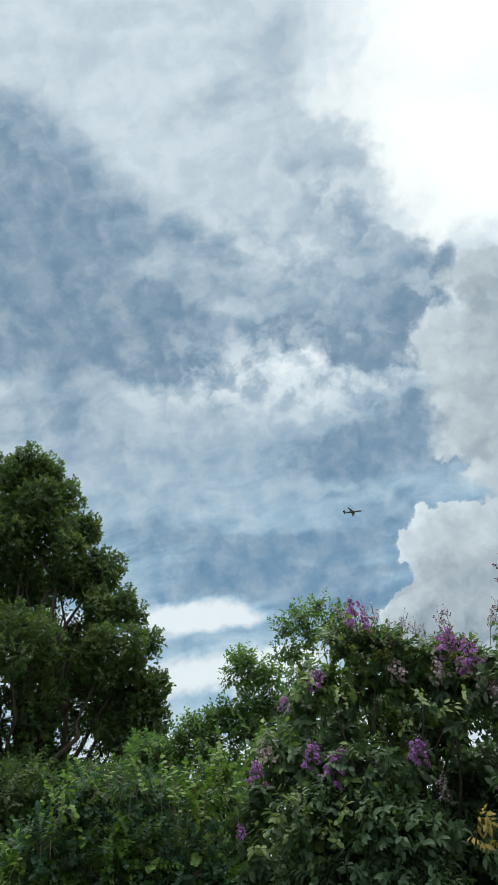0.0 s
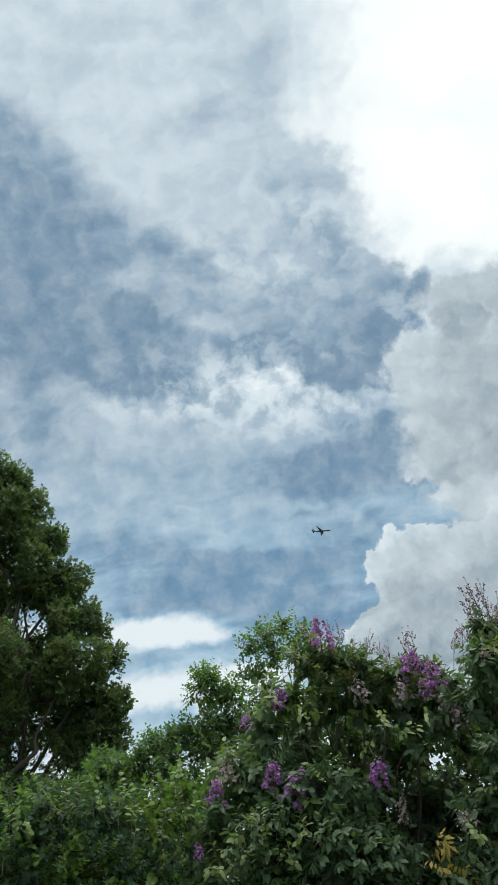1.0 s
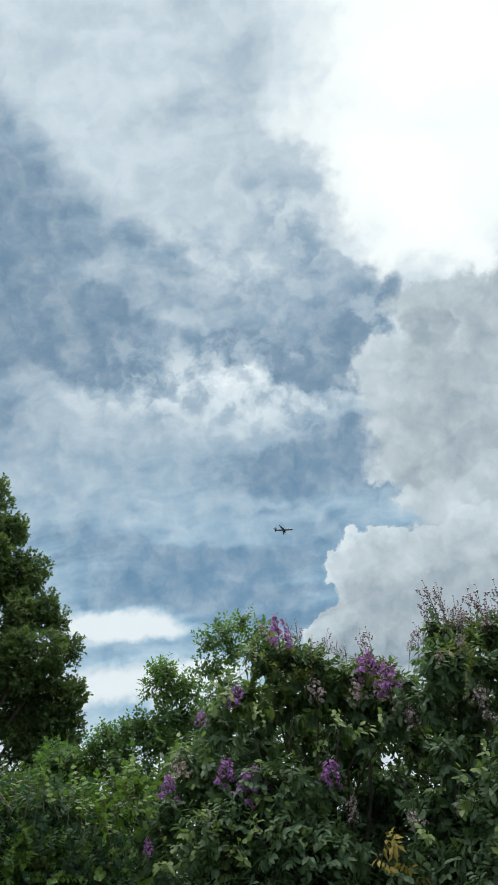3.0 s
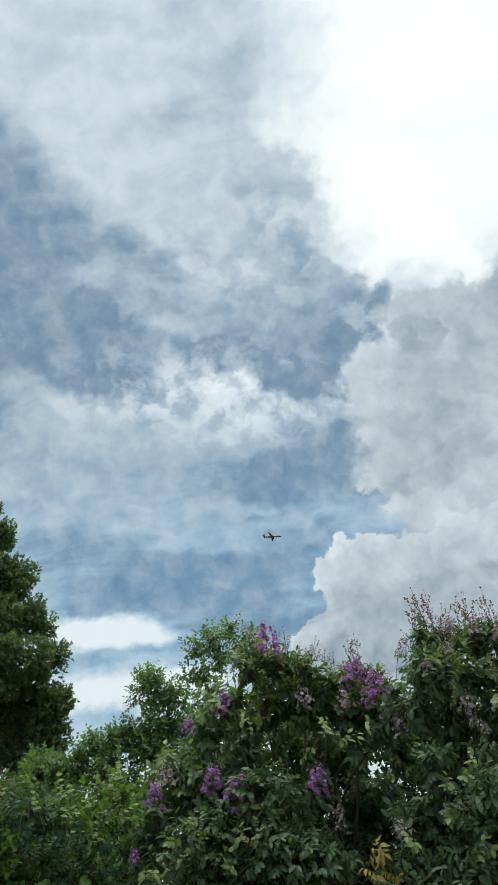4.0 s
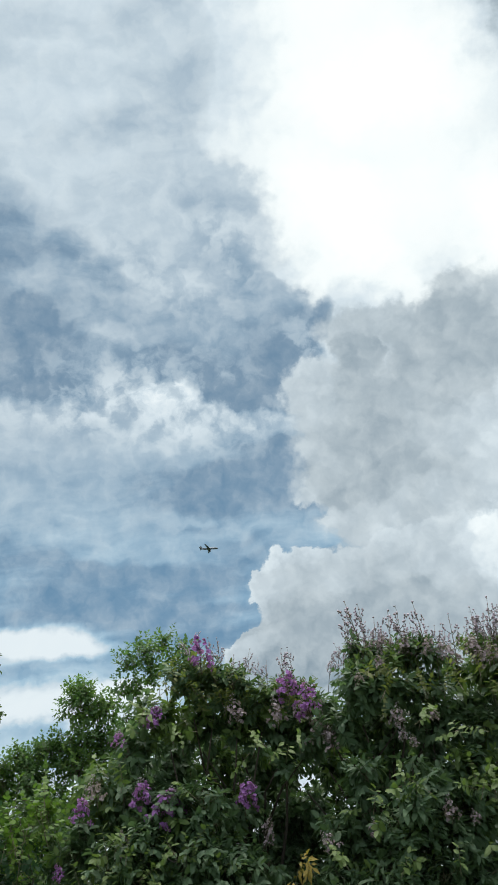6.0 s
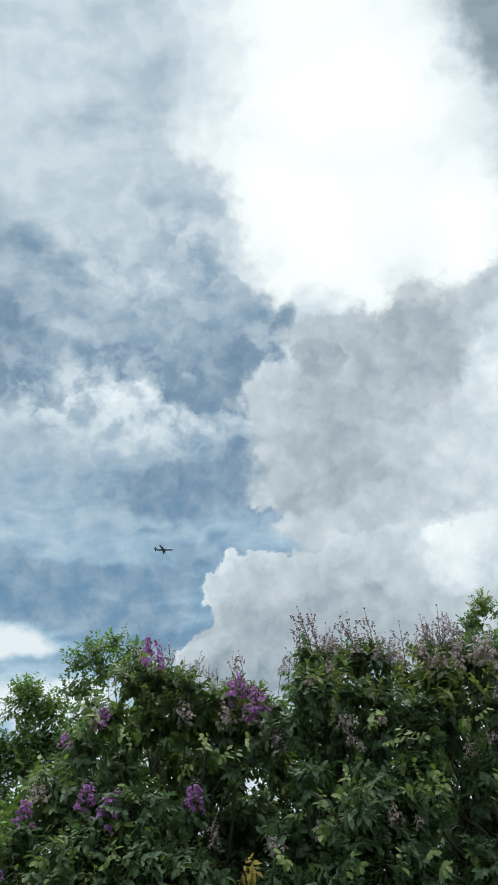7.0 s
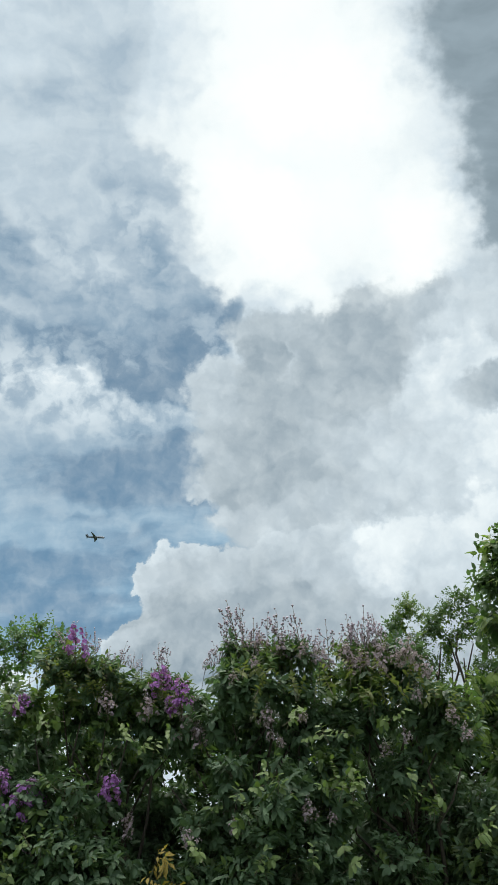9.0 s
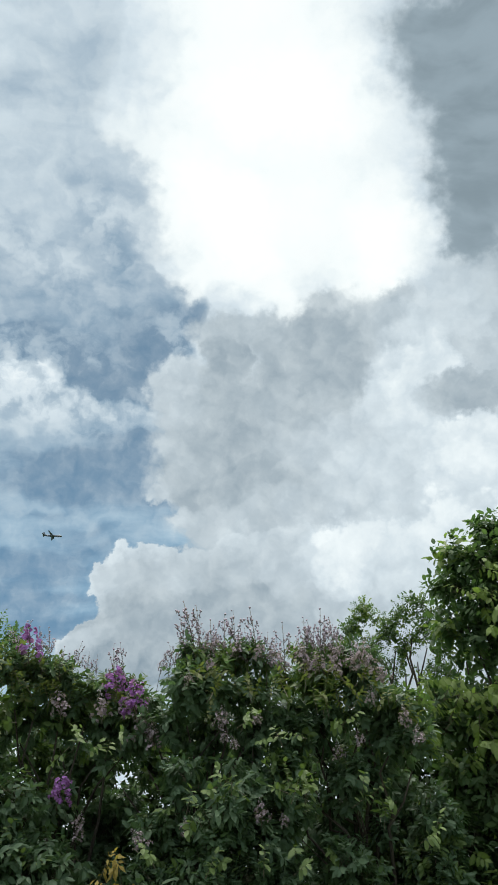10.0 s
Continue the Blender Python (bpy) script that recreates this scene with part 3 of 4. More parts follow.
def panicle_mesh(seed, petals, florets, tall=1.0, wide=0.30, bare=0.25):
    """An upright flower head one high: a stalk, crinkled florets of six petals and a tip of buds."""
    rng = np.random.default_rng(seed)
    verts, tris, index, n = [], [], [], 0

    def put(v, t, k):
        nonlocal n
        verts.append(v), tris.append(t + n), index.append(np.full(len(t), k))
        n += len(v)

    # florets gather in a handful of tufts round the stalk
    tufts = 11
    s = np.linspace(0.0, 1 - bare, tufts) + rng.normal(0, 0.03, tufts)
    a = np.arange(tufts) * 2.4 + rng.normal(0, 0.3, tufts)
    r = wide * (1 - 0.7 * s) * rng.uniform(0.55, 1.05, tufts)
    hub = np.stack([np.cos(a) * r, np.sin(a) * r, s * tall], 1)
    put(*tube([(0, 0, -0.05), (0.01, 0, 0.3), (0, 0.01, 0.6), (0, 0, tall)], [0.016, 0.014, 0.010, 0.005], 5), 1)
    for q in hub:
        put(*tube([(0, 0, max(q[2] - 0.12, -0.03)), tuple(q * np.array([0.6, 0.6, 1]) - np.array([0, 0, 0.03])), tuple(q)], [0.008, 0.007, 0.005], 4), 1)
    which = rng.integers(tufts, size=florets)
    c = hub[which] + rng.normal(0, 0.055, (florets, 3))
    out = unit(c - hub[which] * 0.75 + np.array([0, 0, 0.03]) - np.array([0, 0, 1]) * (c[:, 2:] * 0.2))
    for k in range(6):
        side = unit(np.cross(out, rng.normal(size=out.shape) if k == 0 else first))
        if k == 0:
            first = unit(rng.normal(size=out.shape))
            side = unit(np.cross(out, first))
        ang = k * 1.047 + rng.normal(0, 0.15, florets)
        y = unit(side * np.cos(ang)[:, None] + np.cross(out, side) * np.sin(ang)[:, None] + out * 0.35)
        x = unit(np.cross(y, out))
        put(*joined(petal_shape(), (c, x, y, np.cross(x, y), rng.uniform(0.045, 0.075, florets))), 0)
    buds = int(14 + 30 * bare)
    bs = 1 - bare * 1.15 + rng.random(buds) * bare * 1.2
    ba = rng.random(buds) * 6.283
    br = 0.10 * (1.15 - bs) / max(bare, 0.15) + 0.015
    bead = np.array([(0, 0, -1), (1, 0, 0), (-0.5, 0.87, 0), (-0.5, -0.87, 0), (0, 0, 1)]) * 0.022
    bead_t = np.array([(0, 2, 1), (0, 3, 2), (0, 1, 3), (4, 1, 2), (4, 2, 3), (4, 3, 1)])
    for q in np.stack([np.cos(ba) * br, np.sin(ba) * br, bs * tall], 1):
        put(bead + q, bead_t, 2)
    return mesh_of("flower_panicle", np.concatenate(verts), np.concatenate(tris), [petals, TWIG, BUD], np.concatenate(index))


def bud_spike_mesh(seed):
    """A bare branching flower spike one high, beaded with seed buds and a few faded petals."""
    rng = np.random.default_rng(seed)
    verts, tris, index, n = [], [], [], 0
    lines = [([(0, 0, -0.5), (rng.normal(0, 0.03), 0, 0.3), (rng.normal(0, 0.05), 0.02, 0.95)], 0.010)]
    for k in range(10):
        z, a = rng.uniform(-0.05, 0.6), rng.random() * 6.283
        long = rng.uniform(0.18, 0.34) * (1.1 - z * 0.7)
        lines.append(([(0, 0, z), (math.cos(a) * long * 0.6, math.sin(a) * long * 0.6, z + long * 0.5), (math.cos(a) * long * 0.8, math.sin(a) * long * 0.8, z + long * 1.2)], 0.006))
    ball = np.array([(0, 0, -1), (1, 0, 0), (-0.5, 0.87, 0), (-0.5, -0.87, 0), (0, 0, 1)])
    ball_t = np.array([(0, 2, 1), (0, 3, 2), (0, 1, 3), (4, 1, 2), (4, 2, 3), (4, 3, 1)])
    for path, r in lines:
        v, t = tube(path, [r, r * 0.8, r * 0.4], 4)
        verts.append(v), tris.append(t + n), index.append(np.zeros(len(t)))
        n += len(v)
        for s in np.linspace(0.45, 1.0, 6):
            p = np.array(path[1]) + (np.array(path[2]) - np.array(path[1])) * (s * 2 - 1) if s > 0.5 else np.array(path[1])
            v = ball * rng.uniform(0.017, 0.034) + p + rng.normal(0, 0.018, 3)
            verts.append(v), tris.append(ball_t + n), index.append(np.full(6, 1 if rng.random() < 0.75 else 2))
            n += len(v)
    return mesh_of("flower_spike", np.concatenate(verts), np.concatenate(tris), [TWIG, BUD, FADED], np.concatenate(index))


STALK = mesh_of("stalk", *tube([(0.03, 0, -0.22), (0.01, 0.01, -0.12), (0, 0, -0.04)], [0.016, 0.015, 0.014], 5), [TWIG])
BIG_HEADS = [panicle_mesh(11 + k, PURPLE, 130, wide=0.40) for k in range(3)]
FADED_HEADS = [panicle_mesh(31 + k, FADED, 66, wide=0.40, bare=0.4) for k in range(3)]
SPIKES = [bud_spike_mesh(51 + k) for k in range(4)]


def flowers(root, rows, heads, name, label, seed, lean=12, grow=1.0):
    """Flower heads as parts of a shrub: middle and height of each."""
    rng = np.random.default_rng(seed)
    fx, fy, _ = root.location
    for x, y, z, high in rows:
        h = high * grow * rng.uniform(0.9, 1.1)
        m = pose(x - fx, y - fy, z - h * 0.45, rng.normal(0, lean), rng.normal(0, lean), rng.uniform(0, 360)) @ Matrix.Scale(h, 4)
        head = part(name, heads[rng.integers(len(heads))], root, label, m)
        if name == "flower_panicle":
            part("stalk", STALK, head, "thin brown stalk")


# ---- the ground ----
rng = np.random.default_rng(3)
span = np.concatenate([-np.geomspace(4000, 3, 34), np.linspace(-2.4, 2.4, 9), np.geomspace(3, 4000, 34)])
gx, gy = np.meshgrid(span, span)
gz = np.where(np.hypot(gx, gy) < 60, rng.normal(0, 0.02, gx.shape), 0) - 0.02
n = len(span)
cell = (np.arange(n - 1)[:, None] * n + np.arange(n - 1)[None]).ravel()
ground_tris = np.concatenate([np.stack([cell, cell + 1, cell + n + 1], 1), np.stack([cell, cell + n + 1, cell + n], 1)])
tagged(new("ground", mesh_of("ground", np.stack([gx, gy, gz], -1).reshape(-1, 3), ground_tris, [GRASS])),
       "rough grassy ground below the shrubs and trees", "ground", kind="structure")

# ---- the plants ----
# foliage masses of each plant: centre and radius in metres
TALL = [
    (-11.80, 21.01, 16.12, 0.85), (-11.12, 21.40, 15.78, 0.80), (-12.04, 20.76, 15.21, 1.05), (-10.50, 21.70, 14.78, 0.84),
    (-11.26, 21.20, 13.96, 1.39), (-9.68, 22.04, 13.65, 0.72), (-12.45, 20.52, 13.18, 1.62), (-10.32, 21.67, 12.63, 1.32),
    (-9.15, 22.19, 12.21, 0.76), (-12.24, 22.94, 12.17, 1.60), (-9.72, 21.95, 10.86, 1.25), (-8.53, 22.43, 10.81, 0.74),
    (-13.01, 20.17, 11.04, 1.76), (-10.68, 19.23, 8.96, 1.41), (-11.25, 23.44, 9.99, 1.58), (-8.61, 21.33, 9.13, 1.10),
    (-8.06, 22.61, 9.49, 0.69), (-13.23, 20.02, 8.95, 1.72), (-11.13, 21.26, 7.85, 1.41), (-9.92, 22.95, 8.29, 1.38),
    (-8.31, 22.52, 8.20, 1.04), (-7.76, 22.71, 8.33, 0.57), (-12.57, 20.45, 7.20, 1.59), (-10.09, 21.78, 11.73, 0.89),
    (-9.40, 24.24, 7.61, 1.01), (-8.60, 22.40, 7.00, 0.85), (-9.80, 21.80, 6.40, 1.15),
    (-11.20, 21.30, 6.20, 1.25), (-12.60, 20.60, 6.00, 1.25), (-8.20, 22.60, 6.20, 0.70), (-7.75, 22.70, 7.35, 0.55), (-7.95, 22.70, 6.60, 0.65),
]
UNDER = [
    (-9.41, 17.65, 4.77, 0.87), (-10.27, 17.16, 4.32, 1.16), (-8.51, 18.10, 4.58, 0.65), (-7.55, 18.52, 4.83, 0.66),
    (-9.68, 17.50, 3.85, 1.30), (-8.02, 18.32, 4.31, 1.16), (-10.79, 16.84, 5.57, 1.03), (-9.01, 17.86, 3.24, 1.29),
    (-6.85, 18.81, 4.75, 0.58), (-10.02, 19.59, 5.47, 0.77), (-8.85, 20.14, 5.40, 0.71), (-7.96, 20.51, 5.48, 0.64),
    (-10.88, 19.12, 5.45, 0.80), (-12.22, 19.49, 6.86, 1.02),
]
BRIGHT = [
    (-3.18, 6.90, 2.66, 0.17), (-2.98, 6.99, 2.75, 0.14), (-2.66, 7.12, 2.74, 0.15), (-2.37, 7.22, 2.64, 0.15),
    (-2.14, 7.29, 2.57, 0.12), (-1.90, 7.36, 2.84, 0.08), (-3.31, 6.84, 2.36, 0.22), (-2.91, 7.02, 2.37, 0.26),
    (-2.51, 7.17, 2.29, 0.26), (-3.50, 6.75, 2.12, 0.23), (-2.20, 7.27, 2.21, 0.19), (-3.04, 6.97, 1.96, 0.31),
    (-2.49, 7.18, 1.90, 0.27), (-3.88, 6.53, 2.03, 0.29), (-2.03, 7.32, 2.69, 0.07), (-3.47, 6.76, 2.35, 0.10),
    (-2.04, 7.32, 1.86, 0.25),
]
HINTER = [
    (-2.89, 13.70, 5.48, 0.36), (-2.98, 13.68, 5.86, 0.19), (-2.55, 13.77, 5.54, 0.21), (-3.54, 13.54, 4.71, 0.36),
    (-3.06, 13.66, 4.76, 0.45), (-2.53, 13.77, 4.94, 0.36), (-3.68, 13.51, 4.30, 0.37), (-4.10, 13.39, 4.43, 0.28),
    (-3.23, 13.62, 3.85, 0.51), (-3.87, 13.45, 4.74, 0.15), (-4.32, 13.32, 4.05, 0.42), (-4.67, 13.20, 4.44, 0.38),
    (-3.46, 13.56, 3.27, 0.65), (-4.36, 13.31, 3.11, 0.74),
]
FEATHER = [
    (-1.40, 10.41, 5.31, 0.19), (-1.60, 10.38, 5.12, 0.14), (-1.12, 10.44, 5.37, 0.17), (-0.86, 10.46, 5.23, 0.14),
    (-1.29, 10.42, 4.95, 0.22), (-1.56, 10.38, 4.69, 0.18), (-1.08, 10.44, 5.00, 0.18), (-1.69, 10.36, 4.76, 0.10),
    (-0.70, 10.48, 5.14, 0.11), (-1.44, 10.40, 4.31, 0.27),
]
SHRUB_A = [
    (-0.64, 8.03, 4.07, 0.20), (-0.40, 8.05, 4.08, 0.19), (-0.13, 8.06, 3.93, 0.21), (0.16, 8.06, 3.85, 0.21),
    (0.45, 8.19, 3.82, 0.19), (-0.94, 8.00, 3.77, 0.21), (-0.58, 8.34, 3.77, 0.29), (-0.11, 8.35, 3.67, 0.29),
    (0.35, 8.19, 3.54, 0.23), (0.62, 8.18, 3.54, 0.15), (-1.21, 8.11, 3.47, 0.23), (-0.91, 9.09, 3.56, 0.30),
    (-0.36, 9.22, 3.47, 0.30), (0.11, 9.24, 3.39, 0.25), (-1.57, 8.05, 3.02, 0.24), (-1.18, 8.11, 2.91, 0.33),
    (-0.66, 7.73, 2.75, 0.31), (-0.22, 8.40, 2.76, 0.34), (0.31, 9.05, 2.74, 0.28), (-1.73, 8.02, 2.58, 0.27),
    (-1.23, 7.66, 2.41, 0.35), (-0.75, 7.71, 2.26, 0.35), (-0.26, 7.75, 2.20, 0.35), (0.27, 8.95, 2.21, 0.33),
]
SHRUB_B = [
    (1.19, 7.71, 4.02, 0.17), (1.46, 7.66, 4.00, 0.17), (1.72, 7.61, 3.89, 0.18), (1.01, 7.54, 3.67, 0.20),
    (1.37, 7.48, 3.58, 0.25), (1.78, 7.60, 3.56, 0.22), (0.87, 7.75, 3.38, 0.21), (1.28, 8.00, 3.29, 0.29),
    (1.72, 7.92, 3.24, 0.29), (0.79, 8.55, 3.15, 0.14), (1.04, 7.48, 2.78, 0.25), (1.47, 7.41, 2.70, 0.29),
    (0.81, 7.76, 2.44, 0.26), (1.16, 7.31, 2.38, 0.28), (1.69, 7.61, 2.30, 0.26), (0.66, 7.77, 2.07, 0.28),
    (1.09, 7.72, 1.96, 0.31), (1.62, 7.63, 1.91, 0.30), (0.60, 8.08, 3.36, 0.14), (0.55, 8.87, 2.91, 0.15),
    (0.33, 8.19, 3.18, 0.10), (0.70, 7.97, 3.61, 0.10),
]
SHRUB_C = [
    (2.37, 7.64, 4.00, 0.15), (2.66, 7.54, 3.90, 0.18), (2.92, 7.45, 3.80, 0.14), (2.41, 7.63, 3.68, 0.22),
    (2.82, 7.49, 3.54, 0.25), (3.13, 7.36, 3.37, 0.17), (2.55, 7.89, 3.31, 0.26), (3.02, 7.73, 3.20, 0.29),
    (3.22, 7.32, 3.04, 0.17), (2.69, 7.85, 2.81, 0.30), (3.40, 8.32, 2.79, 0.27), (2.53, 8.32, 2.43, 0.24),
    (3.04, 8.14, 2.32, 0.28), (3.46, 7.75, 2.34, 0.24), (2.55, 7.58, 1.93, 0.31), (3.25, 7.85, 1.89, 0.29),
    (1.97, 7.60, 2.84, 0.18), (1.88, 7.52, 2.52, 0.21), (2.14, 7.76, 3.20, 0.18), (2.12, 7.78, 3.50, 0.17),
    (2.15, 8.02, 3.86, 0.12),
]
CANOPY = [
    (7.54, 18.52, 8.44, 0.39), (7.24, 18.64, 8.25, 0.33), (8.08, 18.29, 8.03, 0.39), (8.61, 18.05, 8.36, 0.42),
    (8.93, 17.89, 7.98, 0.42), (8.32, 18.19, 8.23, 0.30), (7.77, 18.43, 7.79, 0.36), (8.60, 18.05, 7.63, 0.36),
    (6.96, 18.75, 7.90, 0.36), (8.98, 17.87, 6.66, 0.44), (7.44, 18.57, 7.45, 0.39), (8.64, 18.04, 6.52, 0.41),
    (8.23, 18.23, 7.38, 0.33), (7.86, 18.39, 6.80, 0.38), (9.25, 17.73, 7.32, 0.36), (7.11, 18.69, 7.13, 0.39),
]
EDGE = [
    (4.78, 7.63, 5.36, 0.14), (4.43, 7.83, 5.14, 0.16), (4.69, 7.68, 4.98, 0.24), (4.29, 7.91, 4.73, 0.18),
    (4.58, 7.75, 4.52, 0.25), (4.17, 7.97, 4.31, 0.16), (4.46, 7.82, 4.09, 0.20), (5.05, 7.45, 5.01, 0.34),
    (4.94, 7.52, 4.23, 0.41), (4.14, 7.99, 3.40, 0.25), (3.90, 8.11, 3.30, 0.16), (4.35, 7.88, 3.02, 0.30),
    (4.02, 8.05, 2.74, 0.28), (4.25, 7.93, 2.39, 0.33), (3.89, 8.12, 2.13, 0.27), (4.20, 7.96, 1.79, 0.37),
    (3.75, 8.18, 1.75, 0.29), (4.84, 7.59, 3.21, 0.43), (3.96, 8.08, 3.56, 0.14), (4.84, 8.29, 3.76, 0.11),
]
PURPLE_A = [
    (-0.46, 7.74, 4.28, 0.36), (0.57, 7.73, 3.69, 0.36), (0.39, 7.74, 3.87, 0.35), (-0.94, 7.69, 3.69, 0.25),
    (-1.07, 7.68, 2.99, 0.29), (-0.91, 7.70, 2.88, 0.33), (-0.74, 7.72, 2.90, 0.21), (-0.14, 7.75, 2.90, 0.28),
    (-1.62, 7.58, 2.90, 0.23), (-1.29, 7.64, 3.49, 0.16), (-1.79, 7.54, 2.41, 0.15),
]
FADED_A = [
    (-0.14, 7.75, 3.68, 0.29), (0.25, 7.75, 3.63, 0.27), (0.63, 7.72, 3.44, 0.29), (0.74, 7.71, 3.30, 0.25),
    (-1.47, 7.61, 3.06, 0.25), (-1.23, 7.65, 2.62, 0.15), (-0.78, 7.71, 2.44, 0.18), (-0.25, 7.75, 2.42, 0.16),
    (0.04, 7.75, 2.63, 0.15), (0.05, 7.75, 2.53, 0.15), (-1.24, 7.65, 2.48, 0.17), (0.46, 7.74, 3.61, 0.23),
]
BUDS_A = [
    (-0.16, 8.00, 4.15, 0.28), (-0.03, 8.00, 4.20, 0.31), (0.11, 8.00, 4.11, 0.24), (0.20, 8.00, 4.06, 0.22),
    (0.38, 7.99, 4.12, 0.34), (0.47, 7.99, 4.14, 0.31), (-0.34, 7.99, 4.35, 0.28), (-0.26, 8.00, 4.34, 0.31),
    (-0.58, 7.98, 4.41, 0.28),
]
FADED_B = [
    (1.28, 7.19, 3.33, 0.20), (1.57, 7.13, 2.51, 0.21), (1.78, 7.08, 2.42, 0.12), (0.57, 7.28, 2.40, 0.16),
    (0.95, 7.24, 2.43, 0.18), (1.31, 7.18, 3.16, 0.14), (1.61, 7.12, 3.29, 0.13), (1.24, 7.19, 3.82, 0.13),
    (1.40, 7.16, 3.08, 0.12), (1.03, 7.23, 3.71, 0.12),
]
BUDS_B = [
    (1.16, 7.61, 4.32, 0.48), (1.25, 7.60, 4.22, 0.42), (1.43, 7.57, 4.19, 0.39), (1.55, 7.54, 4.19, 0.42),
    (1.77, 7.49, 4.19, 0.45), (1.67, 7.52, 4.10, 0.36), (1.85, 7.47, 4.00, 0.33), (2.03, 7.43, 4.06, 0.39),
    (0.89, 7.65, 3.98, 0.27), (0.80, 7.66, 3.95, 0.24), (0.98, 7.64, 4.02, 0.30), (2.24, 7.37, 4.08, 0.39),
    (2.36, 7.33, 4.08, 0.39), (2.49, 7.29, 4.05, 0.36), (1.07, 7.63, 4.24, 0.36), (1.32, 7.59, 4.18, 0.36),
    (2.41, 7.31, 4.03, 0.33), (1.59, 7.53, 4.10, 0.36), (1.93, 7.45, 3.96, 0.29), (1.21, 7.60, 4.36, 0.36),
]
FADED_C = [
    (2.62, 7.14, 3.80, 0.23), (2.81, 7.06, 3.75, 0.23), (2.47, 7.19, 3.88, 0.23), (2.19, 7.28, 3.80, 0.21),
    (2.71, 7.10, 3.42, 0.16), (2.99, 6.99, 3.19, 0.18), (3.07, 6.95, 3.01, 0.17), (2.59, 7.14, 3.05, 0.15),
    (2.38, 7.22, 2.97, 0.14), (2.70, 7.10, 3.87, 0.21), (2.87, 7.04, 3.62, 0.20),
]
HAZE_B = [
    (1.34, 7.48, 4.12, 0.20), (1.55, 7.44, 4.05, 0.20), (1.76, 7.39, 3.99, 0.20), (1.93, 7.35, 3.92, 0.17),
    (2.15, 7.29, 3.93, 0.20), (2.32, 7.24, 3.83, 0.20), (2.47, 7.19, 3.76, 0.20), (1.20, 7.50, 4.10, 0.16),
    (2.01, 7.33, 3.85, 0.17),
]
BUDS_C = [
    (2.27, 7.41, 4.12, 0.36), (2.41, 7.37, 4.13, 0.40), (2.52, 7.33, 4.10, 0.36), (2.32, 7.39, 4.05, 0.30),
    (2.62, 7.30, 4.03, 0.30), (2.45, 7.35, 4.02, 0.33), (2.73, 7.25, 3.88, 0.26),
]
BRIGHT_TIPS = [
    (-2.87, 6.71, 2.87, 0.27), (-2.53, 6.85, 2.81, 0.27), (-2.65, 6.80, 2.78, 0.22), (-2.30, 6.93, 2.75, 0.24),
    (-2.11, 6.99, 2.70, 0.24), (-1.78, 7.08, 2.89, 0.30), (-1.85, 7.06, 2.75, 0.24), (-3.05, 6.63, 2.67, 0.24),
    (-3.14, 6.59, 2.63, 0.22), (-3.31, 6.51, 2.36, 0.21), (-2.03, 7.01, 2.65, 0.22), (-2.76, 6.76, 2.75, 0.22),
    (-2.41, 6.89, 2.73, 0.22), (-2.98, 6.67, 2.75, 0.24), (-2.21, 6.96, 2.56, 0.22), (-3.24, 6.54, 2.47, 0.22),
    (-1.98, 7.03, 2.54, 0.24),
]
# gaps placed to fit the camera's view: a point and a radius each
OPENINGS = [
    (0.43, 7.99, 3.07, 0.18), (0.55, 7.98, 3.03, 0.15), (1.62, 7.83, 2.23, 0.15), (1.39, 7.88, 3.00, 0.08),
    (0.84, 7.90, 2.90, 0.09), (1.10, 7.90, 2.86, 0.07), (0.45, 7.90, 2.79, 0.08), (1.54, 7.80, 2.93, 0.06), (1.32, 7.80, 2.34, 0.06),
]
FRESH_E = [
    (3.64, 7.74, 3.57, 0.26), (3.78, 7.67, 3.48, 0.26), (3.94, 7.59, 3.50, 0.26), (4.12, 7.49, 3.54, 0.26),
    (4.19, 7.46, 3.40, 0.26), (3.70, 7.71, 3.33, 0.25), (3.96, 7.58, 3.29, 0.25), (3.87, 7.63, 3.59, 0.26),
    (4.48, 7.28, 4.83, 0.27), (4.35, 7.36, 4.45, 0.26), (4.39, 7.34, 4.25, 0.26), (4.32, 7.38, 4.60, 0.26),
    (3.61, 7.75, 3.17, 0.25), (3.97, 7.57, 2.94, 0.25),
]
YELLOWED = [
    (0.37, 7.49, 2.10, 0.25), (0.45, 7.49, 2.07, 0.25), (0.27, 7.49, 2.13, 0.16),
]
FRESH_A = [
    (0.01, 7.55, 3.24, 0.28), (0.24, 7.55, 3.21, 0.23), (-0.64, 7.52, 3.41, 0.17), (-1.00, 7.48, 3.59, 0.23),
    (-1.23, 7.45, 3.15, 0.23), (-0.56, 7.53, 2.49, 0.22), (-0.34, 7.54, 2.27, 0.17), (-1.48, 7.40, 2.30, 0.22),
    (-1.30, 7.44, 2.34, 0.22), (-1.11, 7.47, 2.25, 0.22), (-0.90, 7.50, 2.34, 0.22), (-1.62, 7.37, 2.25, 0.22),
    (-1.19, 7.46, 2.50, 0.22), (-0.80, 7.51, 2.47, 0.20), (-1.36, 7.43, 2.56, 0.20),
]
FRESH_B = [
    (1.26, 7.04, 2.67, 0.26), (1.32, 7.03, 2.61, 0.21), (1.83, 6.91, 2.57, 0.16), (0.59, 7.13, 2.29, 0.21),
    (1.00, 7.08, 2.56, 0.21), (1.17, 7.05, 2.12, 0.16), (1.70, 6.94, 2.08, 0.26), (1.71, 6.94, 3.05, 0.21),
    (1.49, 6.99, 3.20, 0.16), (1.93, 6.88, 2.54, 0.21),
]
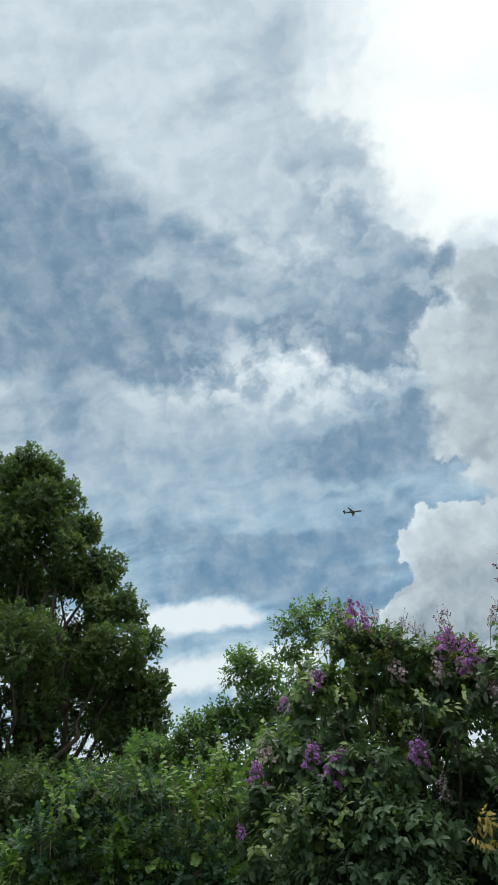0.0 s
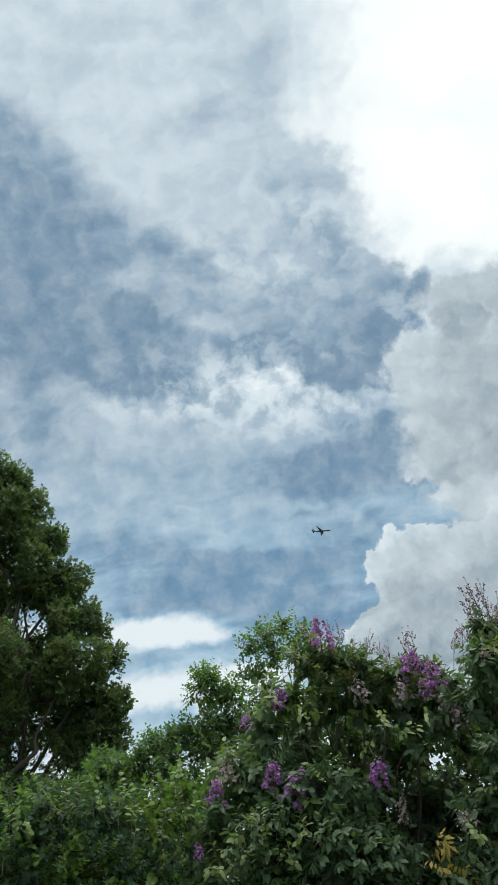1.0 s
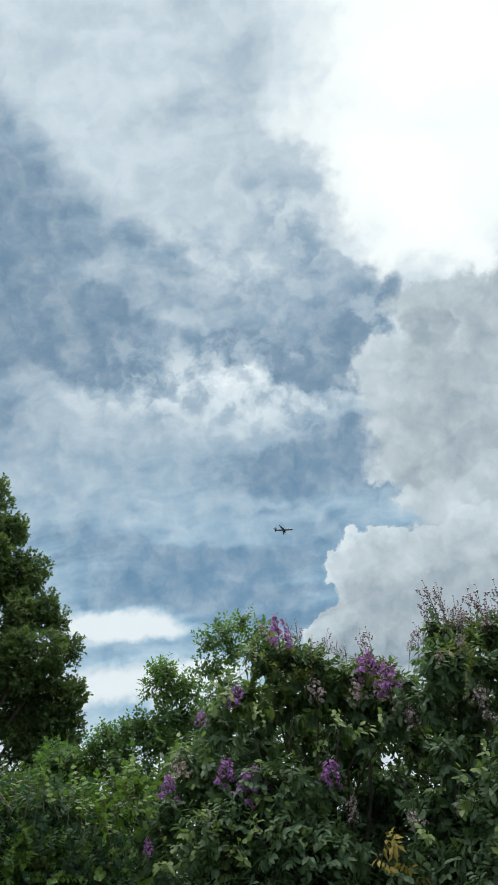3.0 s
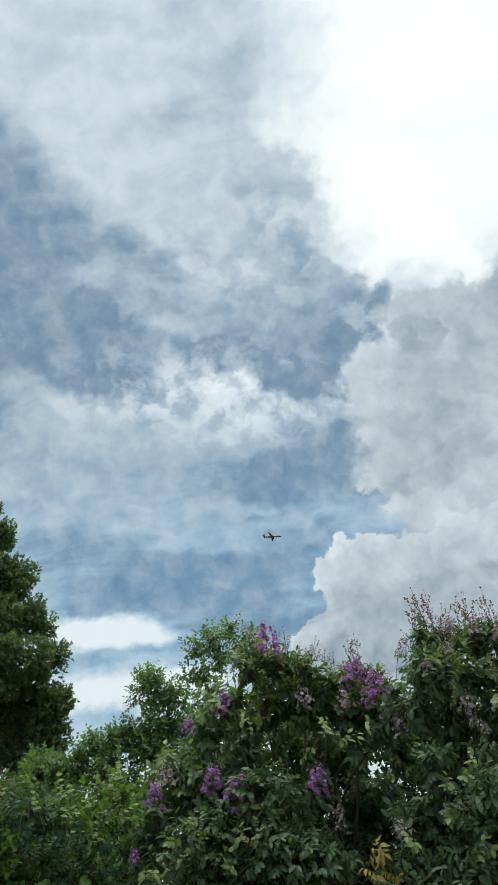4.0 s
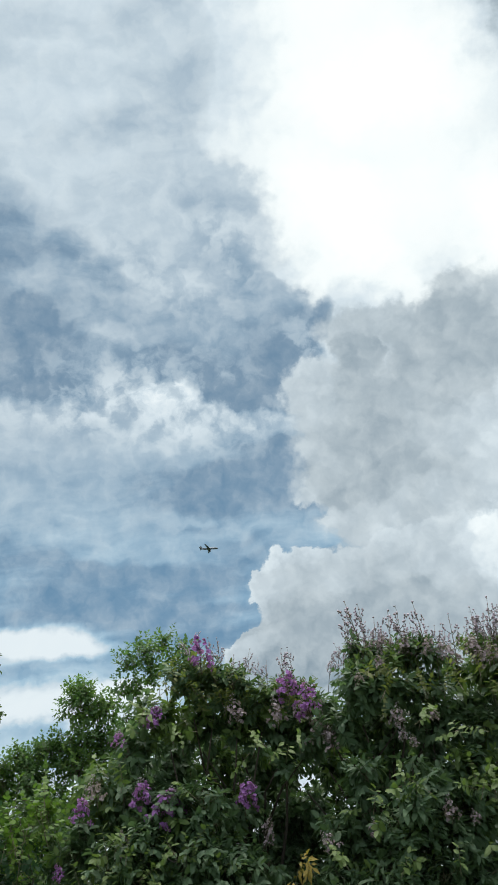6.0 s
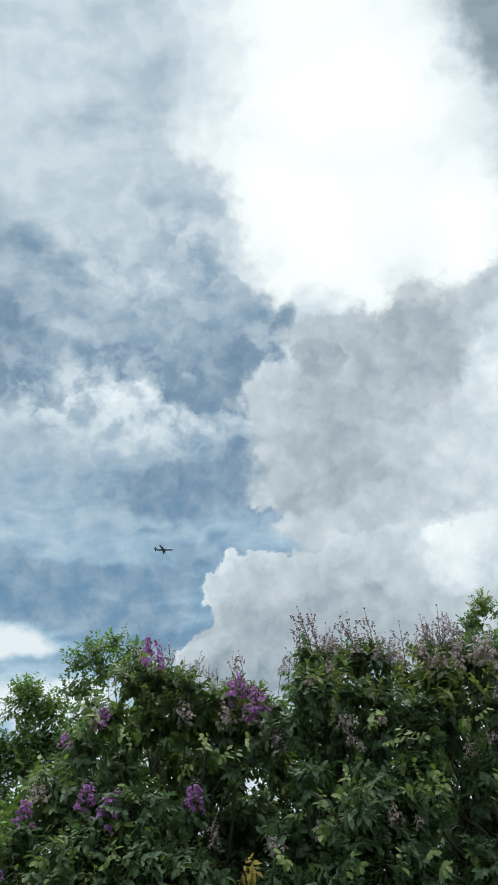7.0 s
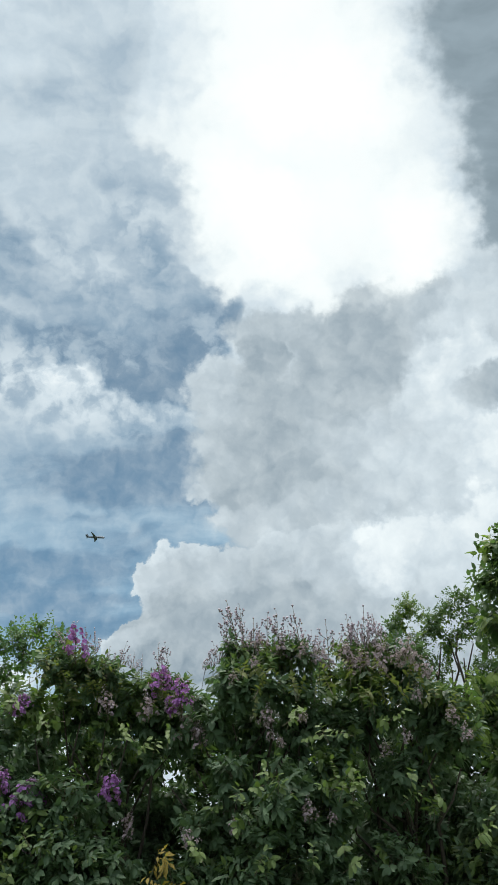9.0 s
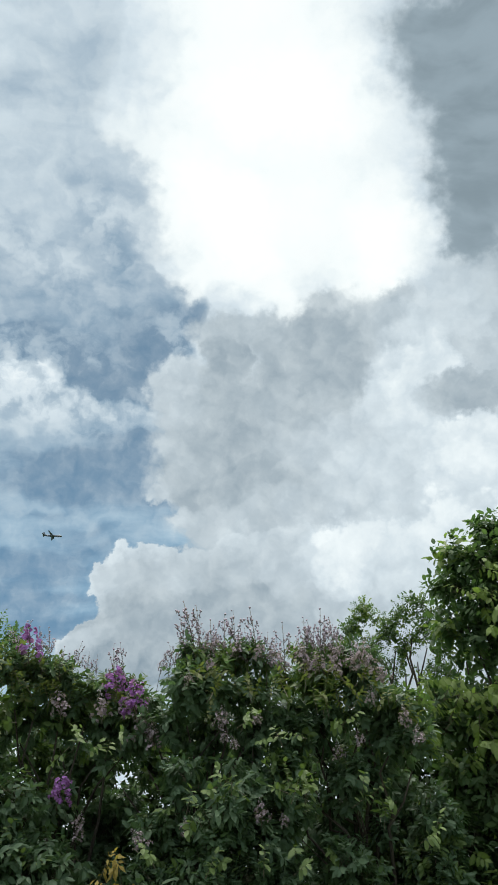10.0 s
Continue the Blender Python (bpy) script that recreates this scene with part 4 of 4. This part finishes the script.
FRESH_C = [
    (1.91, 7.15, 2.81, 0.22), (2.92, 6.80, 2.15, 0.16), (2.65, 6.91, 2.38, 0.16), (2.46, 6.98, 2.58, 0.22),
    (2.19, 7.07, 3.39, 0.22), (2.35, 7.02, 3.12, 0.17),
]
INNER = [(x, 9.9 - 0.09 * (x + 1.6) + 0.12 * math.sin(9 * x + z), z + 0.08 * math.sin(5 * x), r)
         for x in np.arange(-1.6, 5.6, 0.62) for z, r in ((0.9, 0.55), (1.75, 0.5), (2.6, 0.45), (3.2, 0.36), (3.65, 0.28))]
THICKET = [
    (-5.40, 11.30, 2.43, 0.75), (-4.50, 11.50, 2.58, 0.70), (-3.60, 11.70, 2.38, 0.70), (-2.70, 11.90, 2.53, 0.65),
    (-1.80, 12.00, 2.28, 0.70), (-0.90, 12.10, 2.23, 0.65), (-5.00, 11.10, 1.33, 0.80), (-3.80, 11.40, 1.23, 0.80),
    (-2.60, 11.60, 1.23, 0.75), (-1.40, 11.80, 1.23, 0.75), (-6.20, 11.00, 2.23, 0.80), (-6.30, 10.90, 1.13, 0.80),
    (-4.10, 11.60, 3.20, 0.50), (-3.30, 11.90, 3.25, 0.55), (-0.20, 12.10, 1.43, 0.70),
]
OLIVE_A = [
    (-0.67, 7.85, 4.07, 0.24), (-0.51, 7.85, 4.12, 0.24), (-0.34, 7.85, 4.02, 0.24), (-0.17, 7.85, 3.93, 0.22),
    (-0.58, 7.85, 3.90, 0.24), (-0.39, 7.85, 3.86, 0.22), (-0.75, 7.85, 3.93, 0.22), (-0.20, 7.85, 3.77, 0.20),
    (0.41, 7.85, 3.68, 0.20), (0.58, 7.85, 3.69, 0.20),
]
OLIVE_B = [
    (1.15, 7.25, 3.75, 0.22), (1.42, 7.25, 3.69, 0.22), (1.68, 7.25, 3.59, 0.22), (1.28, 7.20, 3.50, 0.20),
    (1.88, 7.20, 3.54, 0.20),
]
OLIVE_C = [
    (2.21, 7.10, 3.66, 0.22), (2.42, 7.10, 3.60, 0.22), (2.69, 7.10, 3.50, 0.22), (2.89, 7.10, 3.39, 0.22),
    (3.08, 7.10, 3.25, 0.22), (2.49, 7.10, 3.38, 0.20), (2.28, 7.10, 3.42, 0.20),
]
BROAD, BLADE, ROUND, SLIM, TINY = leaf_shape(0.50), leaf_shape(0.46, 0.28, 0.25), leaf_shape(0.80, 0.1, 0.1), small_leaf_shape(0.45), small_leaf_shape(0.66)

plant("tall_tree", "tall dense dark green tree with a conical crown", TALL, 1, TALL_LEAF, TINY, 0.120, 43, 8, 0.16, 0.15,
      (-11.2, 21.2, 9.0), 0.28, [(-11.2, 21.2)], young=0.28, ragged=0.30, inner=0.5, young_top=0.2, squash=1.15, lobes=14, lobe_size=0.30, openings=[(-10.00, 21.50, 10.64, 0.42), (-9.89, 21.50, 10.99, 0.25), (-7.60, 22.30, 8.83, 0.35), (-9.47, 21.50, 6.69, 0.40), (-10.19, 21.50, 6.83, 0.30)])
# fills the gap under the tall tree; its shade is partly in the leaf colour
plant("understory_tree", "low leafy tree below the tall conical one, leaves darkened for shade", UNDER, 12, THICKET_LEAF, TINY, 0.15, 20, 7, 0.25, 0.25,
      (-9.2, 18.0, 1.4), 0.12, [(-9.2, 18.0)], young=0.05, ragged=0.3, skirt=True)
plant("thicket", "dark green low thicket behind the bright shrub", THICKET, 14, THICKET_LEAF, TINY, 0.12, 34, 8, 0.2, 0.25,
      (-3.4, 11.6, 1.0), 0.08, [(-3.4, 11.6), (-5.0, 11.3), (-1.6, 11.9)], young=0.05, ragged=0.35, lobes=8, lobe_size=0.36, kind_of="shrub")
# added leaf mass that closes the shrubs' hollows so they look dark
plant("thicket", "dark filler foliage added behind the flowering shrubs", INNER, 15, THICKET_LEAF, TINY, 0.12, 34, 8, 0.18, 0.3,
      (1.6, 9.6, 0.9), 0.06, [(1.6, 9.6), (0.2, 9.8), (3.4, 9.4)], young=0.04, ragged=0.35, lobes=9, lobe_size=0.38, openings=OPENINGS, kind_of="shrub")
plant("middle_tree", "mid-green leafy tree behind the flowering shrubs", HINTER, 2, MID_LEAF, TINY, 0.088, 95, 8, 0.22, 0.2,
      (-2.9, 13.7, 2.2), 0.10, [(-2.9, 13.7)], young=0.25, ragged=0.3)
plant("feathery_tree", "young pale green tree with small sparse round leaves", FEATHER, 3, FEATHER_LEAF, TINY, 0.070, 95, 8, 0.20, 0.1,
      (-1.1, 10.4, 3.6), 0.05, [(-1.05, 10.45)], young=0.25, ragged=0.5, inner=0.2, lobes=5, lobe_size=0.32)
bright = plant("bright_shrub", "bright green shrub with rounded fresh leaves", BRIGHT, 4, BRIGHT_LEAF, ROUND, 0.060, 66, 13, 0.24, 0.15,
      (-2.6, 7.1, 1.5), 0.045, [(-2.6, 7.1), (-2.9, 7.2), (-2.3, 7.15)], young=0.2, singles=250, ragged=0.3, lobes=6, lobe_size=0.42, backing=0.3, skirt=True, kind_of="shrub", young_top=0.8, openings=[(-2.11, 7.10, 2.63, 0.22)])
shrub_a = plant("flowering_shrub", "dark green flowering shrub with purple upright blossom heads", SHRUB_A, 5, MYRTLE_LEAF, BLADE, 0.110, 74, 8, 0.13, 0.40,
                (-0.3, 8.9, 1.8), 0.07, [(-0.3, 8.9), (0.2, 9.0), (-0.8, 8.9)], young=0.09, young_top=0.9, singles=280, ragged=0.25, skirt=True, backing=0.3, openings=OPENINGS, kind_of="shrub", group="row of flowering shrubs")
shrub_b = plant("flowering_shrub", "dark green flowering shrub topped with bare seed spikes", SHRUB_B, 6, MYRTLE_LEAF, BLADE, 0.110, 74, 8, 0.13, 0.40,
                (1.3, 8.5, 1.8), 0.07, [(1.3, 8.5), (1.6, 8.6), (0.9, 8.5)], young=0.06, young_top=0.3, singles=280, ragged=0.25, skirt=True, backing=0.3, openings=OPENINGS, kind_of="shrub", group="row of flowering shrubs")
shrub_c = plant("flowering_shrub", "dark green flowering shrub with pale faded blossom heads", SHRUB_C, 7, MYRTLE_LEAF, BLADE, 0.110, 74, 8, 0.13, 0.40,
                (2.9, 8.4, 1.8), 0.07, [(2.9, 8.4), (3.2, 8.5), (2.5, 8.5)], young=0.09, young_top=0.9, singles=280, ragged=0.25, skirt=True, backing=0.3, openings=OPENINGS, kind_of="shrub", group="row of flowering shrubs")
plant("canopy_tree", "distant spreading tree with thin foliage and dark limbs", CANOPY, 8, EDGE_LEAF, TINY, 0.10, 24, 8, 0.2, 0.1,
      (7.3, 18.6, 4.8), 0.16, [(7.3, 18.6)], young=0.2, ragged=0.5, inner=0.3, squash=0.45, lobes=9, lobe_size=0.3)
vine = plant("vine_tree", "leafy green tree draped with pale creeper leaves", EDGE, 9, EDGE_LEAF, BROAD, 0.13, 56, 8, 0.22, 0.5,
      (4.8, 7.9, 3.0), 0.09, [(4.9, 7.9)], young=0.10, singles=250, ragged=0.4, backing=0.35, lobes=5, lobe_size=0.4)


def sprays(root, rows, mats, count, seed, label, size=0.09, droop=0.6, heading=(0, -0.5, 0.5), stem=0.15, shape=None, n=3):
    """Leafy sprays of a colour of their own, hanging from a shrub."""
    rng = np.random.default_rng(seed)
    fx, fy, _ = root.location
    for x, y, z, wide in rows:
        for _ in range(n):
            places = np.array([[x - fx, y - fy, z]]) + rng.normal(0, wide * 0.3, (1, 3))
            ways = unit(rng.normal(0, 0.45, (1, 3)) + np.array(heading))
            leaves, owner = leaves_on(rng, places, ways, count, stem, size, droop)
            v1, t1 = joined(shape or BROAD, leaves)
            v2, t2 = stems(places, ways, stem, 0.004)
            mesh = mesh_of("leaf_spray", np.concatenate([v1, v2]), np.concatenate([t1, t2 + len(v1)]), [mats, TWIG], np.concatenate([np.zeros(len(t1)), np.ones(len(t2))]))
            part("leaf_spray", mesh, root, label)


sprays(bright, BRIGHT_TIPS, BRIGHT_LEAF["young"], 13, 25, "arching fresh green shoot tip", 0.062, 0.25, (0, -0.1, 0.9), 0.30, ROUND, 2)
sprays(vine, FRESH_E, EDGE_LEAF["young"], 8, 26, "pale hanging creeper leaves", 0.12, 1.0, (0, -0.6, 0.1), 0.22)
sprays(shrub_a, YELLOWED, YELLOW, 11, 21, "yellowed drooping leaves", 0.09, 1.3, (0, -0.4, 0.3), 0.22, SLIM, 2)
sprays(shrub_a, FRESH_A, MYRTLE_LEAF["young"], 7, 22, "fresh yellow-green leaves")
sprays(shrub_b, FRESH_B, MYRTLE_LEAF["young"], 7, 23, "fresh yellow-green leaves")
sprays(shrub_c, FRESH_C, MYRTLE_LEAF["young"], 7, 24, "fresh yellow-green leaves")
sprays(shrub_a, OLIVE_A, OLIVE, 9, 31, "olive young leaves", 0.075, 0.35, (0, -0.3, 0.8), 0.16, BLADE, 4)
sprays(shrub_b, OLIVE_B, OLIVE, 9, 32, "olive young leaves", 0.075, 0.35, (0, -0.3, 0.8), 0.16, BLADE, 3)
sprays(shrub_c, OLIVE_C, OLIVE, 9, 33, "olive young leaves", 0.075, 0.35, (0, -0.3, 0.8), 0.16, BLADE, 3)
flowers(shrub_a, PURPLE_A, BIG_HEADS, "flower_panicle", "fresh purple blossom head", 1, grow=0.95)
flowers(shrub_a, FADED_A, FADED_HEADS, "flower_panicle", "pale fading blossom head", 2)
flowers(shrub_a, BUDS_A, SPIKES, "flower_spike", "bare spike of brown seed buds", 3, 7, 1.1)
flowers(shrub_b, FADED_B, FADED_HEADS, "flower_panicle", "pale fading blossom head", 4)
flowers(shrub_b, HAZE_B, FADED_HEADS, "flower_panicle", "pale fading blossom head", 8, grow=1.2)
flowers(shrub_b, BUDS_B, SPIKES, "flower_spike", "bare spike of brown seed buds", 5, 7, 1.1)
flowers(shrub_c, BUDS_C, SPIKES, "flower_spike", "bare spike of brown seed buds", 7, 7, 1.1)
flowers(shrub_c, FADED_C, FADED_HEADS, "flower_panicle", "pale fading blossom head", 6)


# ---- the aircraft ----
def slab(points, thick):
    """A thin tapered plate from its outline."""
    bm = bmesh.new()
    low = [bm.verts.new(Vector(p) - Vector(thick) / 2) for p in points]
    high = [bm.verts.new(Vector(p) + Vector(thick) / 2) for p in points]
    bm.faces.new(low[::-1]), bm.faces.new(high)
    for i in range(len(points)):
        j = (i + 1) % len(points)
        bm.faces.new((low[i], low[j], high[j], high[i]))
    bmesh.ops.recalc_face_normals(bm, faces=bm.faces)
    return bm


def bm_part(name, bm, mat, parent, label=""):
    me = bpy.data.meshes.new(name)
    bm.to_mesh(me), bm.free()
    me.materials.append(mat)
    return part(name, me, parent, label)


def aircraft():
    root = tagged(new("airliner"), "small grey twin-engined airliner flying far off in the sky", "airplane")
    body = [(-19, 0, 0.9), (-17, 0, 0.8), (-12, 0, 0.4), (-6, 0, 0), (8, 0, 0), (15, 0, 0), (17.5, 0, -0.2), (18.9, 0, -0.4), (19.4, 0, -0.5)]
    part("fuselage", mesh_of("fuselage", *tube(body, [0.3, 0.7, 1.5, 2.0, 2.0, 2.0, 1.6, 0.8, 0.15], 16), [SKIN]), root)
    for s in (-1, 1):
        bm_part("wing", slab([(4.5, s * 1.5, -0.9), (-3.2, s * 17.0, 0.6), (-5.0, s * 17.2, 0.6), (-2.6, s * 6.0, -0.5), (-3.0, s * 1.5, -0.9)], (0, 0, 0.45)), BELLY, root)
        bm_part("tailplane", slab([(-14.2, s * 0.8, 0.9), (-17.6, s * 6.6, 1.3), (-18.9, s * 6.6, 1.3), (-17.6, s * 0.6, 0.9)], (0, 0, 0.3)), BELLY, root)
        path = [(3.4, s * 5.6, -1.9), (2.4, s * 5.6, -1.9), (0.2, s * 5.6, -1.9), (-1.4, s * 5.6, -1.8)]
        part("engine", mesh_of("engine", *tube(path, [0.9, 1.1, 1.05, 0.5], 12), [BELLY]), root)
    bm_part("tail_fin", slab([(-12.5, 0, 1.6), (-16.6, 0, 7.6), (-18.6, 0, 7.6), (-17.8, 0, 1.2)], (0, 0.35, 0)), SKIN, root)
    return root


plane_way, plane_up = radians(-2.1), radians(26.3)
jet = aircraft()
jet.matrix_world = pose(1400 * math.sin(plane_way), 1400 * math.cos(plane_way), 1.6 + 1400 * math.tan(plane_up), -8, 8, -10)
